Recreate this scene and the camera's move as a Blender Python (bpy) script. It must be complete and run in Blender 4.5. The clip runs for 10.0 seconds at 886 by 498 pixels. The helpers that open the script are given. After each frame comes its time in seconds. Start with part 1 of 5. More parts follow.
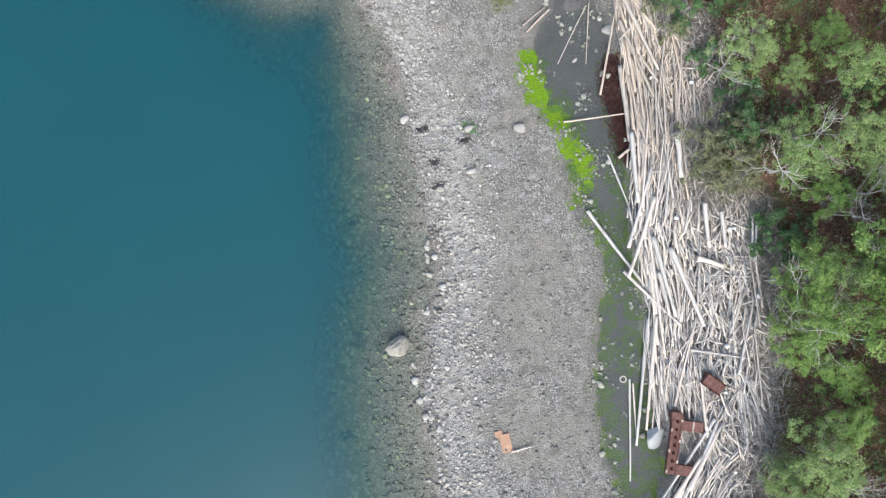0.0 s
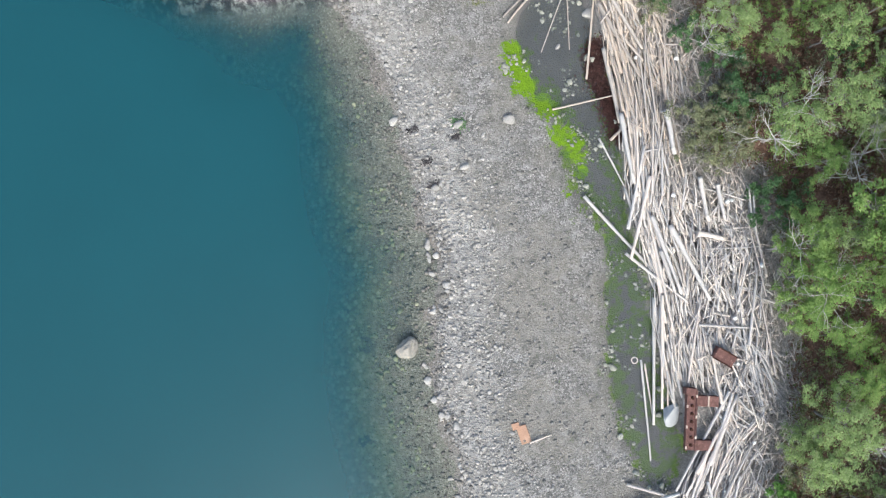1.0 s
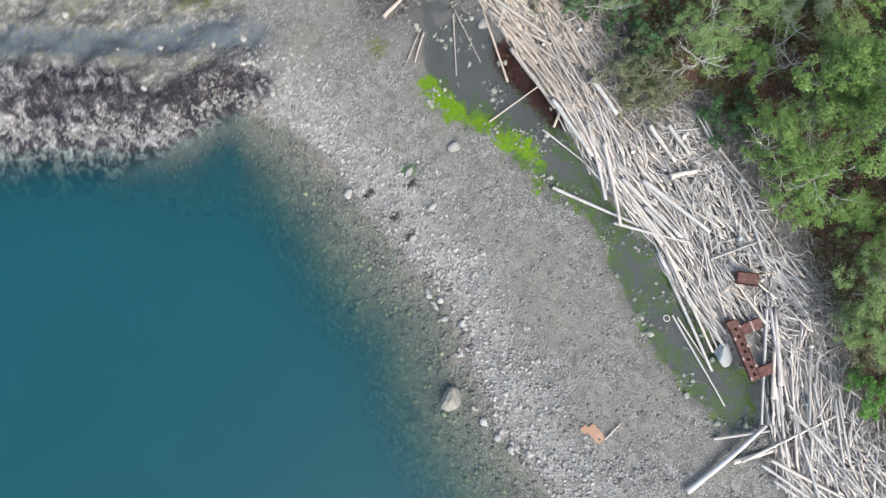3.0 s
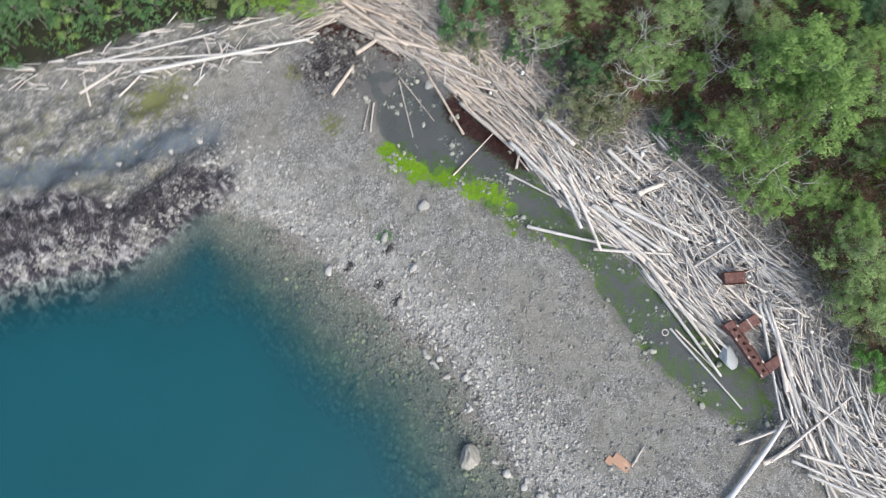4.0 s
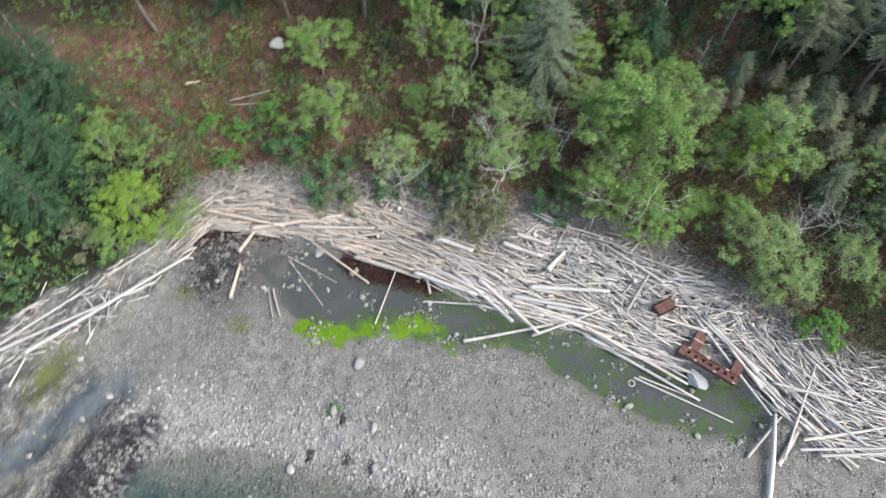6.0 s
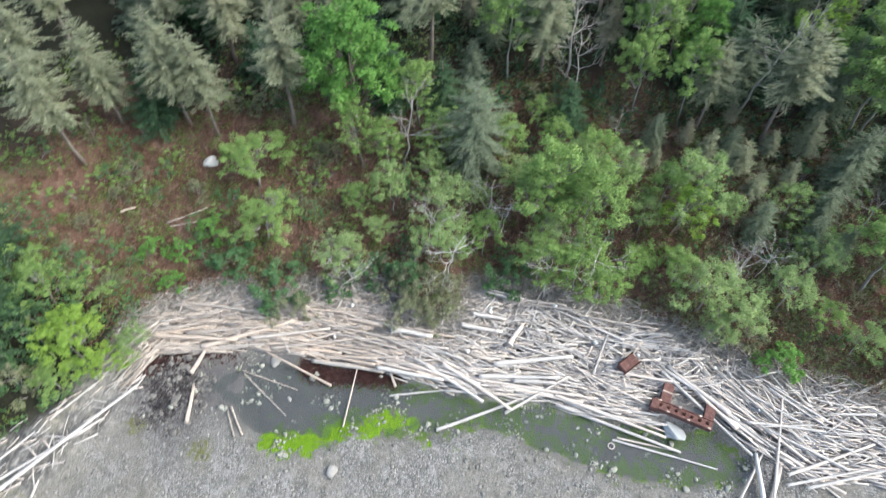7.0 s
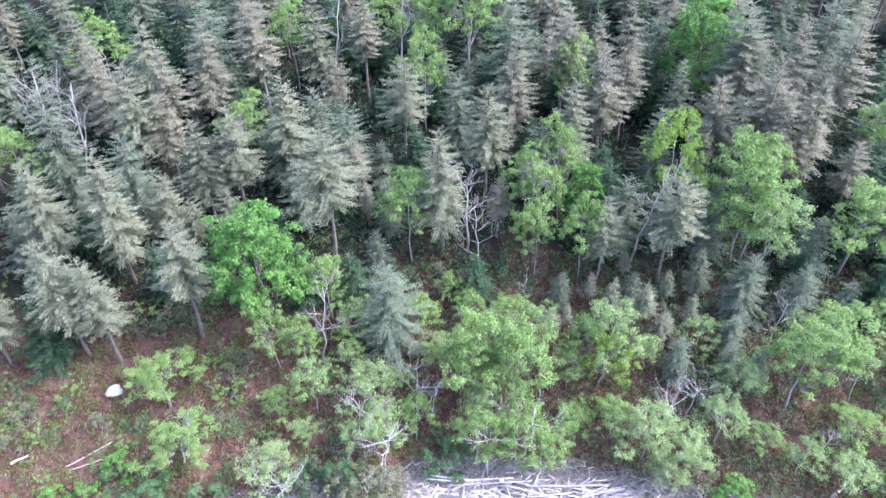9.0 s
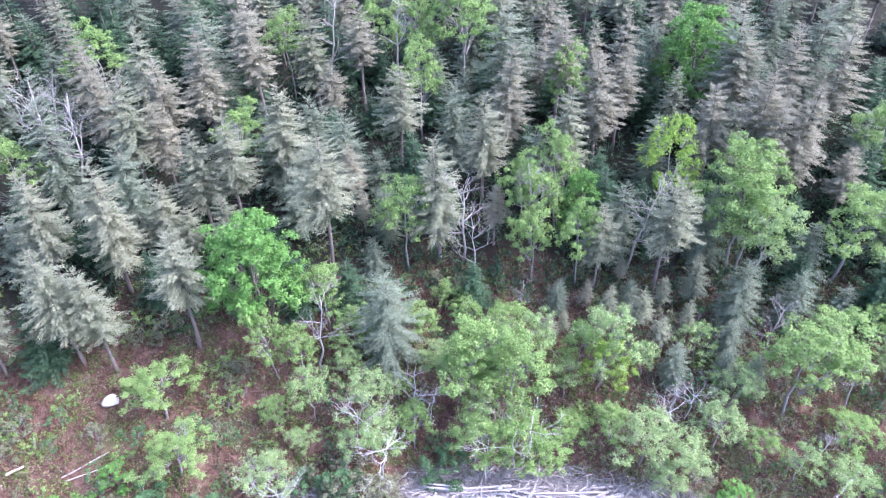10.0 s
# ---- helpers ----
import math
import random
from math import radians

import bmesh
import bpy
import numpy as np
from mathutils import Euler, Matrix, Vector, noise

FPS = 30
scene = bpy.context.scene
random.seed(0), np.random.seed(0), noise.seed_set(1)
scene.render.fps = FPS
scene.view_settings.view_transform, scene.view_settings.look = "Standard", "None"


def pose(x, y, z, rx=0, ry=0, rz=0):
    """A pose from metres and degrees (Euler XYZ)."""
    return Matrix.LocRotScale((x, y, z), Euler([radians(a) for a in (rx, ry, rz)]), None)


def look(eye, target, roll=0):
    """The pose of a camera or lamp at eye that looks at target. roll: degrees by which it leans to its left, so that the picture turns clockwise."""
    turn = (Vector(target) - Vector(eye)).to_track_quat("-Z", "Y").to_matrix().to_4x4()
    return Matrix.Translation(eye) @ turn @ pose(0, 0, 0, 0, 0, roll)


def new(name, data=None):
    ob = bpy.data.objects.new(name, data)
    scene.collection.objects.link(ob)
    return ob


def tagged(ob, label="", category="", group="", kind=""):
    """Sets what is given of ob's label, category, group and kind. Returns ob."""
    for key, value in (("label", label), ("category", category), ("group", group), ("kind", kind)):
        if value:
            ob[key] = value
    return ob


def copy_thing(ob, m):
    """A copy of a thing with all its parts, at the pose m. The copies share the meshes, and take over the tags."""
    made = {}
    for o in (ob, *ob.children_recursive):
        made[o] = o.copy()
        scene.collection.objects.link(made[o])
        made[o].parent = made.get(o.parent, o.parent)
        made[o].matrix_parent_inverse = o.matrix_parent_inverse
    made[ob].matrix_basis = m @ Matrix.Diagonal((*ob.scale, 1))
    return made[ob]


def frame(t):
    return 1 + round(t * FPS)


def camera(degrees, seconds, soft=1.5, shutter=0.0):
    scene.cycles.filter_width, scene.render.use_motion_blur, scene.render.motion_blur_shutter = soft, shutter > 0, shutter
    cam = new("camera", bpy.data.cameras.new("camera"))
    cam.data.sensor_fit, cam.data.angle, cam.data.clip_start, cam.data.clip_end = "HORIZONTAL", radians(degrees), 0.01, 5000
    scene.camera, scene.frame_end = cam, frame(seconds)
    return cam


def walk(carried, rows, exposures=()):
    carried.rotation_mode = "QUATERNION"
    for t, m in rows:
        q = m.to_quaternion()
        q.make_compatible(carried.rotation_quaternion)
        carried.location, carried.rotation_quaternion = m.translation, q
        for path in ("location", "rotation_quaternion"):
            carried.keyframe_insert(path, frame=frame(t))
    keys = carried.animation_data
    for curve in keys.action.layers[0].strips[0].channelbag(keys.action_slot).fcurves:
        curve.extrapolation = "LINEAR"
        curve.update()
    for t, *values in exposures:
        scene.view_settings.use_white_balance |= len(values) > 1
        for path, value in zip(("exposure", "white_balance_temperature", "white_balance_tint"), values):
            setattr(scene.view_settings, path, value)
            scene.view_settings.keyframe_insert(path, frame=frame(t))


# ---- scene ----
cam = camera(66.5, 10.0, soft=1.25, shutter=0.5)
# seconds, place, tilt up from straight down, lean, heading
PATH = [
    (0, 0.00, 0.00, 50.00, 1.56, -0.01, -0.00),
    (0.5, -0.06, 0.15, 50.01, 1.34, -0.00, -1.87),
    (1, -0.15, 0.19, 49.99, 1.19, -0.00, -5.21),
    (1.5, -0.26, 0.10, 49.95, 1.19, -0.00, -8.23),
    (2, -0.48, -0.10, 49.91, 1.76, -0.01, -14.50),
    (2.2, -0.57, -0.18, 49.82, 2.14, 0.01, -17.46),
    (3.3, -1.34, -0.72, 49.52, 7.75, -0.03, -32.02),
    (3.5, -1.44, -0.82, 49.51, 8.79, 0.04, -34.23),
    (4, -1.76, -0.99, 49.48, 11.67, 0.03, -39.56),
    (4.5, -2.13, -1.15, 49.39, 14.70, -0.08, -45.38),
    (5, -2.61, -1.25, 49.21, 17.54, 0.06, -51.35),
    (5.5, -3.28, -1.32, 49.03, 20.96, 0.13, -57.83),
    (5.7, -3.57, -1.36, 48.94, 22.88, 0.13, -60.42),
    (6.8, -5.60, -1.23, 48.30, 33.10, 0.36, -71.84),
    (7, -5.79, -1.09, 48.08, 34.95, 0.42, -73.59),
    (7.5, -6.23, -0.74, 47.68, 39.27, 0.46, -77.38),
    (8, -6.51, -0.44, 47.44, 43.56, 0.14, -81.56),
    (8.5, -6.57, -0.37, 47.28, 47.53, -0.34, -84.27),
    (9, -6.51, -0.34, 47.32, 51.30, -0.44, -84.87),
    (9.5, -6.54, -0.34, 47.37, 52.04, -0.53, -85.14),
    (10, -6.52, -0.30, 47.37, 51.89, -0.50, -85.27),
]


def aimed(x, y, z, tilt, lean, heading):
    return pose(x, y, z, tilt, 0, heading) @ pose(0, 0, 0, 0, 0, lean)


# the clip's camera opens up as it turns from the bright shore to the wood
walk(cam, [(t, aimed(*p)) for t, *p in PATH], exposures=[(0.0, 1.08, 6450, 5), (2.2, 1.08, 6450, 5), (3.5, 0.90, 6400, 5), (5.0, 0.88, 6350, 6), (5.5, 0.90, 6400, 5), (7.0, 1.26, 6300, 4), (7.5, 1.39, 6150, 5), (8.5, 1.86, 5700, 15), (9.0, 2.17, 5500, 24), (10.0, 2.31, 5430, 31)])

# ---- world, sun, exposure ----
SUN_UP, SUN_TURN = 48.0, 175.0
world = bpy.data.worlds.new("overcast")
scene.world = world
world.use_nodes = True
wn = world.node_tree.nodes
sky = wn.new("ShaderNodeTexSky")
sky.sky_type = "NISHITA"
sky.sun_disc = False
sky.sun_elevation = radians(SUN_UP)
sky.sun_rotation = radians(SUN_TURN)
sky.air_density = 1.0
sky.dust_density = 4.0
sky.ozone_density = 1.0
wn["Background"].inputs["Strength"].default_value = 0.15
world.node_tree.links.new(sky.outputs["Color"], wn["Background"].inputs["Color"])
sun = new("sun", bpy.data.lights.new("sun", "SUN"))
sun.data.energy = 1.2
sun.data.angle = radians(42)
sun.data.color = (1.0, 0.97, 0.93)
sun.matrix_world = look((40 * math.sin(radians(SUN_TURN)), 40 * math.cos(radians(SUN_TURN)), 40 * math.tan(radians(SUN_UP))), (0, 0, 0))


# ---- materials ----
class Nodes:
    """Short way to wire one node material."""

    def __init__(self, name, rough=0.85, spec=0.3):
        self.m = bpy.data.materials.new(name)
        self.m.use_nodes = True
        self.t = self.m.node_tree
        self.b = self.t.nodes["Principled BSDF"]
        self.b.inputs["Roughness"].default_value = rough
        self.b.inputs["Specular IOR Level"].default_value = spec
        self.co = self.t.nodes.new("ShaderNodeTexCoord").outputs["Object"]

    def put(self, value, socket):
        if hasattr(value, "is_output"):
            self.t.links.new(value, socket)
        elif value is not None:
            socket.default_value = (*value, 1) if isinstance(value, tuple) and len(value) == 3 and socket.type == "RGBA" else value

    def noise(self, scale, detail=4, rough=0.6, vec=None, warp=0.0):
        n = self.t.nodes.new("ShaderNodeTexNoise")
        n.inputs["Scale"].default_value = scale
        n.inputs["Detail"].default_value = detail
        n.inputs["Roughness"].default_value = rough
        n.inputs["Distortion"].default_value = warp
        self.put(vec or self.co, n.inputs["Vector"])
        return n.outputs["Fac"]

    def cells(self, scale, feature="F1", out="Distance", vec=None):
        n = self.t.nodes.new("ShaderNodeTexVoronoi")
        n.feature = feature
        n.inputs["Scale"].default_value = scale
        self.put(vec or self.co, n.inputs["Vector"])
        return n.outputs[out]

    def stretch(self, sx, sy, sz):
        n = self.t.nodes.new("ShaderNodeMapping")
        n.inputs["Scale"].default_value = (sx, sy, sz)
        self.put(self.co, n.inputs["Vector"])
        return n.outputs["Vector"]

    def ramp(self, fac, *stops):
        n = self.t.nodes.new("ShaderNodeValToRGB")
        el = n.color_ramp.elements
        while len(el) < len(stops):
            el.new(0.5)
        for e, (p, c) in zip(el, stops):
            e.position = p
            e.color = (*c, 1) if isinstance(c, tuple) else (c, c, c, 1)
        self.put(fac, n.inputs["Fac"])
        return n.outputs["Color"]

    def mix(self, fac, a, b, blend="MIX"):
        n = self.t.nodes.new("ShaderNodeMix")
        n.data_type, n.blend_type = "RGBA", blend
        self.put(fac, n.inputs[0])
        self.put(a, n.inputs[6])
        self.put(b, n.inputs[7])
        return n.outputs[2]

    def math(self, op, a, b=0.0, clamp=False):
        n = self.t.nodes.new("ShaderNodeMath")
        n.operation, n.use_clamp = op, clamp
        self.put(a, n.inputs[0])
        self.put(b, n.inputs[1])
        return n.outputs[0]

    def step(self, v, lo, hi):
        n = self.t.nodes.new("ShaderNodeMapRange")
        n.interpolation_type = "SMOOTHSTEP"
        self.put(v, n.inputs["Value"])
        n.inputs["From Min"].default_value, n.inputs["From Max"].default_value = lo, hi
        return n.outputs["Result"]

    def attr(self, name):
        n = self.t.nodes.new("ShaderNodeAttribute")
        n.attribute_name = name
        return n.outputs["Fac"]

    def island(self):
        return self.t.nodes.new("ShaderNodeNewGeometry").outputs["Random Per Island"]

    def each(self):
        return self.t.nodes.new("ShaderNodeObjectInfo").outputs["Random"]

    def done(self, colour, height=None, depth=0.02, rough=None, strength=0.6):
        self.put(colour, self.b.inputs["Base Color"])
        self.put(rough, self.b.inputs["Roughness"])
        if height is not None:
            n = self.t.nodes.new("ShaderNodeBump")
            n.inputs["Strength"].default_value, n.inputs["Distance"].default_value = strength, depth
            self.put(height, n.inputs["Height"])
            self.put(n.outputs["Normal"], self.b.inputs["Normal"])
        return self.m


def ground_material():
    k = Nodes("shore_ground", 0.9, 0.25)
    fine, mid, big = k.noise(9, 6, 0.7), k.noise(1.3, 5), k.noise(0.22, 4)
    peb = k.cells(9, out="Color")
    pebd = k.cells(9)
    pebs = k.cells(3.3, out="Color")
    grey = k.ramp(fine, (0.2, (0.09, 0.089, 0.085)), (0.5, (0.205, 0.203, 0.195)), (0.8, (0.34, 0.336, 0.325)))
    cell = k.ramp(peb, (0.0, (0.07, 0.069, 0.065)), (0.55, (0.22, 0.216, 0.206)), (1.0, (0.56, 0.55, 0.53)))
    gravel = k.mix(0.6, grey, cell)
    gravel = k.mix(k.step(pebd, 0.45, 0.75), gravel, (0.12, 0.118, 0.112))
    gravel = k.mix(k.math("MULTIPLY", k.step(k.cells(2.1, out="Color"), 0.5, 0.9), 0.5), gravel, (0.33, 0.33, 0.32))
    gravel = k.mix(k.step(big, 0.43, 0.58), gravel, k.mix(0.6, gravel, (0.20, 0.191, 0.168)))
    gravel = k.mix(k.step(mid, 0.5, 0.66), gravel, k.mix(0.42, gravel, (0.085, 0.084, 0.078)))
    # bright clean cobbles along the water
    cob = k.ramp(pebs, (0.0, (0.15, 0.148, 0.142)), (0.5, (0.34, 0.335, 0.322)), (1.0, (0.56, 0.55, 0.53)))
    c = k.mix(k.math("MULTIPLY", k.attr("cobble"), k.step(mid, 0.3, 0.55)), gravel, k.mix(0.5, gravel, cob))
    # wet and submerged stones
    wet = k.mix(fine, (0.075, 0.068, 0.06), (0.25, 0.232, 0.21))
    wet = k.mix(k.step(peb, 0.55, 0.9), wet, (0.27, 0.258, 0.24))
    wet = k.mix(k.math("MULTIPLY", k.step(k.noise(1.1, 6, 0.75), 0.54, 0.66), 0.75), wet, (0.045, 0.043, 0.042))
    c = k.mix(k.attr("wet"), c, wet)
    under = k.mix(fine, (0.11, 0.125, 0.07), (0.33, 0.35, 0.225))
    under = k.mix(k.step(pebs, 0.45, 0.85), under, (0.40, 0.41, 0.29))
    under = k.mix(k.math("MULTIPLY", k.step(k.cells(3.3), 0.45, 0.8), 0.7), under, (0.08, 0.095, 0.06))
    under = k.mix(k.step(k.noise(0.45, 4), 0.61, 0.68), under, (0.025, 0.05, 0.06))
    c = k.mix(k.attr("under"), c, under)
    # mud of the pool
    mud = k.mix(k.noise(0.7, 5), (0.065, 0.063, 0.064), (0.155, 0.15, 0.15))
    c = k.mix(k.attr("mud"), c, mud)
    # bright algae
    alg = k.mix(k.noise(3, 6, 0.7), (0.05, 0.12, 0.008), (0.19, 0.33, 0.012))
    alg_on = k.math("ADD", k.attr("algae"), k.math("MULTIPLY", k.math("SUBTRACT", k.noise(1.7, 7, 0.72), 0.5), 2.4))
    slime = k.math("ADD", k.attr("slime"), k.math("MULTIPLY", k.math("SUBTRACT", k.noise(1.3, 8, 0.78), 0.5), 3.4))
    c = k.mix(k.step(slime, 0.42, 0.75), c, k.mix(k.noise(4, 5), (0.045, 0.08, 0.022), (0.13, 0.20, 0.042)))
    c = k.mix(k.step(alg_on, 0.5, 0.66), c, alg)
    # bedrock and its seaweed
    strat = k.noise(1.7, 9, 0.78, k.stretch(0.7, 1.4, 1.0), 0.15)
    rock = k.ramp(strat, (0.36, (0.05, 0.052, 0.055)), (0.5, (0.15, 0.15, 0.145)), (0.62, (0.37, 0.35, 0.33)))
    rock = k.mix(k.step(k.noise(0.5, 4), 0.5, 0.65), rock, k.mix(0.5, rock, (0.20, 0.188, 0.14)))
    rock = k.mix(k.step(k.noise(3.6, 7, 0.8, k.stretch(0.8, 1.6, 1.0), 0.2), 0.5, 0.6), rock, k.mix(0.65, rock, (0.07, 0.07, 0.072)))
    c = k.mix(k.attr("rock"), c, rock)
    c = k.mix(k.math("MULTIPLY", k.attr("slick"), k.step(k.noise(1.5, 8, 0.75, k.stretch(0.6, 1.7, 1.0), 0.3), 0.34, 0.50)), c, k.mix(k.noise(1.1, 7, 0.7), (0.03, 0.042, 0.058), (0.15, 0.178, 0.21)))
    moss = k.math("ADD", k.attr("moss"), k.math("MULTIPLY", k.math("SUBTRACT", k.noise(1.9, 7, 0.75), 0.5), 2.2))
    c = k.mix(k.step(moss, 0.4, 0.75), c, k.mix(fine, (0.07, 0.078, 0.03), (0.18, 0.185, 0.08)))
    weed_n = k.math("ADD", k.math("MULTIPLY", k.noise(1.25, 10, 0.74, k.stretch(1.15, 0.95, 0.4), 0.6), 0.75), k.math("MULTIPLY", k.noise(0.45, 5, 0.6), 0.25))
    weed = k.ramp(weed_n, (0.36, (0.012, 0.011, 0.016)), (0.475, (0.038, 0.034, 0.044)), (0.52, (0.15, 0.145, 0.15)), (0.60, (0.38, 0.365, 0.36)))
    c = k.mix(k.attr("weed"), c, weed)
    wrack = k.math("ADD", k.attr("wrack"), k.math("MULTIPLY", k.math("SUBTRACT", k.noise(1.8, 6, 0.7), 0.5), 0.9))
    c = k.mix(k.step(wrack, 0.4, 0.6), c, k.mix(k.noise(8, 5, 0.75), (0.02, 0.012, 0.012), (0.12, 0.065, 0.06)))
    # forest floor: dead bracken; under the trees dark humus with shade painted in
    fl = k.ramp(k.noise(1.7, 6, 0.7), (0.25, (0.055, 0.035, 0.027)), (0.5, (0.148, 0.09, 0.068)), (0.75, (0.255, 0.18, 0.14)))
    fl = k.mix(k.math("MULTIPLY", k.step(k.noise(0.35, 4), 0.5, 0.68), 0.7), fl, k.mix(fine, (0.05, 0.06, 0.025), (0.16, 0.165, 0.08)))
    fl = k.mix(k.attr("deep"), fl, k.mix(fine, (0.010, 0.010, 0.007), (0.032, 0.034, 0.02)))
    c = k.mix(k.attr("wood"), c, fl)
    c = k.mix(k.math("MULTIPLY", k.attr("litter"), k.step(k.noise(2.4, 5), 0.3, 0.6)), c, k.mix(fine, (0.22, 0.21, 0.2), (0.40, 0.385, 0.365)))
    h = k.math("ADD", k.math("MULTIPLY", pebd, -0.6), fine)
    rough = k.math("SUBTRACT", 0.95, k.math("MULTIPLY", k.attr("wet"), 0.5))
    return k.done(c, h, 0.09, rough, 0.9)


def water_material(name, deep, murk_attr):
    k = Nodes(name, 0.12, 0.5)
    col = k.mix(k.noise(0.05, 3), tuple(0.86 * v for v in deep), tuple(1.12 * v for v in deep))
    m = k.done(col, k.noise(1.4, 5, 0.6), 0.012, None, 0.25)
    clear = k.t.nodes.new("ShaderNodeBsdfTransparent")
    clear.inputs["Color"].default_value = (0.91, 0.96, 0.925, 1)
    mx = k.t.nodes.new("ShaderNodeMixShader")
    k.put(k.attr(murk_attr), mx.inputs[0])
    k.put(clear.outputs[0], mx.inputs[1])
    k.put(k.b.outputs[0], mx.inputs[2])
    k.put(mx.outputs[0], k.t.nodes["Material Output"].inputs["Surface"])
    return m


def stone_material(name, dark, light, tint=(0.3, 0.29, 0.27)):
    k = Nodes(name, 0.88, 0.25)
    rnd = k.math("ADD", k.math("MULTIPLY", k.island(), 0.7), k.math("MULTIPLY", k.each(), 0.3))
    c = k.mix(rnd, dark, light)
    c = k.mix(k.step(k.noise(6, 6, 0.7), 0.45, 0.7), c, tint)
    c = k.mix(k.math("MULTIPLY", k.noise(30, 4), 0.35), c, dark)
    return k.done(c, k.noise(14, 6), 0.02)


def log_material(name, dark, light, warm):
    k = Nodes(name, 0.9, 0.2)
    grain = k.noise(3.0, 7, 0.7, k.stretch(0.35, 7, 7))
    rnd = k.math("FRACT", k.math("ADD", k.island(), k.each()))
    c = k.mix(grain, dark, light)
    c = k.mix(k.step(rnd, 0.38, 0.95), c, k.mix(0.65, c, warm))
    c = k.mix(k.step(k.math("FRACT", k.math("MULTIPLY", rnd, 7.3)), 0.75, 1.0), c, k.mix(0.4, c, dark))
    c = k.mix(k.step(k.noise(1.1, 5), 0.58, 0.75), c, k.mix(0.5, c, dark))
    return k.done(c, grain, 0.03)


def leaf_material(name, dark, light, other, gloss=0.6):
    k = Nodes(name, gloss, 0.08)
    rnd = k.island()
    tone = k.math("ADD", k.math("MULTIPLY", rnd, 0.35), k.math("MULTIPLY", k.step(k.noise(2.1, 3), 0.32, 0.68), 0.65))
    c = k.mix(tone, dark, light)
    c = k.mix(k.math("MULTIPLY", k.step(k.math("FRACT", k.math("MULTIPLY", rnd, 13.7)), 0.75, 0.95), 0.6), c, other)
    c = k.mix(k.math("MULTIPLY", k.each(), 0.4), c, k.mix(0.5, c, other))
    c = k.mix(k.step(k.noise(0.9, 3), 0.45, 0.7), c, k.mix(0.5, c, light))
    m = k.done(c)
    tr = k.t.nodes.new("ShaderNodeBsdfTranslucent")
    k.put(c, tr.inputs["Color"])
    mx = k.t.nodes.new("ShaderNodeMixShader")
    mx.inputs[0].default_value = 0.38
    k.put(k.b.outputs[0], mx.inputs[1])
    k.put(tr.outputs[0], mx.inputs[2])
    k.put(mx.outputs[0], k.t.nodes["Material Output"].inputs["Surface"])
    return m


def bark_material(name, dark, light):
    k = Nodes(name, 0.92, 0.15)
    n = k.noise(4, 6, 0.7, k.stretch(5, 5, 0.8))
    c = k.mix(n, dark, light)
    c = k.mix(k.step(k.noise(1.2, 4), 0.5, 0.7), c, light)
    return k.done(c, n, 0.03)


def rust_material():
    k = Nodes("rusted_steel", 0.85, 0.3)
    c = k.ramp(k.noise(2.5, 7, 0.72), (0.25, (0.05, 0.027, 0.025)), (0.5, (0.12, 0.060, 0.053)), (0.75, (0.21, 0.12, 0.105)))
    c = k.mix(k.step(k.noise(9, 5), 0.62, 0.72), c, (0.42, 0.30, 0.24))
    return k.done(c, k.noise(20, 5), 0.01)


GROUND = ground_material()
SEA = water_material("sea_water", (0.005, 0.0565, 0.070), "murk")
POOLW = water_material("pool_water", (0.095, 0.10, 0.112), "murk")
STONE = stone_material("beach_stone", (0.10, 0.098, 0.093), (0.40, 0.392, 0.375), (0.22, 0.215, 0.20))
PALE = stone_material("pale_stone", (0.14, 0.137, 0.13), (0.50, 0.487, 0.462), (0.30, 0.29, 0.265))
WETST = stone_material("wet_stone", (0.07, 0.066, 0.062), (0.27, 0.258, 0.238), (0.13, 0.125, 0.112))
SUNK = stone_material("sunken_stone", (0.17, 0.175, 0.125), (0.34, 0.345, 0.25), (0.24, 0.25, 0.165))
MOSSY = stone_material("pool_stone", (0.16, 0.165, 0.145), (0.40, 0.40, 0.37), (0.17, 0.20, 0.10))
WOOD = log_material("bleached_wood", (0.24, 0.227, 0.218), (0.71, 0.69, 0.675), (0.64, 0.55, 0.48))
WOOD_TAN = log_material("tan_wood", (0.20, 0.175, 0.155), (0.64, 0.59, 0.545), (0.52, 0.42, 0.34))
WOOD_WHITE = log_material("white_wood", (0.42, 0.405, 0.39), (0.74, 0.72, 0.70), (0.74, 0.71, 0.68))
TWIG = log_material("grey_twigs", (0.25, 0.235, 0.22), (0.66, 0.63, 0.60), (0.50, 0.43, 0.37))
GREYTWIG = log_material("grey_brushwood", (0.24, 0.23, 0.22), (0.58, 0.555, 0.53), (0.42, 0.36, 0.31))
BARK = bark_material("conifer_bark", (0.10, 0.08, 0.065), (0.30, 0.26, 0.23))
ALDER_BARK = bark_material("alder_bark", (0.13, 0.125, 0.115), (0.38, 0.365, 0.345))
DEADWOOD = bark_material("dead_wood", (0.22, 0.205, 0.19), (0.46, 0.44, 0.42))
PALEWOOD = bark_material("bleached_branches", (0.30, 0.285, 0.27), (0.60, 0.585, 0.565))
RUST = rust_material()
CONIFER_GREY = leaf_material("grey_needles", (0.145, 0.175, 0.11), (0.335, 0.365, 0.245), (0.26, 0.245, 0.175), 0.7)
CONIFER_TAN = leaf_material("tan_needles", (0.16, 0.168, 0.112), (0.34, 0.342, 0.25), (0.27, 0.25, 0.18), 0.7)
CONIFER_BLUE = leaf_material("blue_green_needles", (0.10, 0.135, 0.09), (0.265, 0.32, 0.225), (0.24, 0.27, 0.18), 0.7)
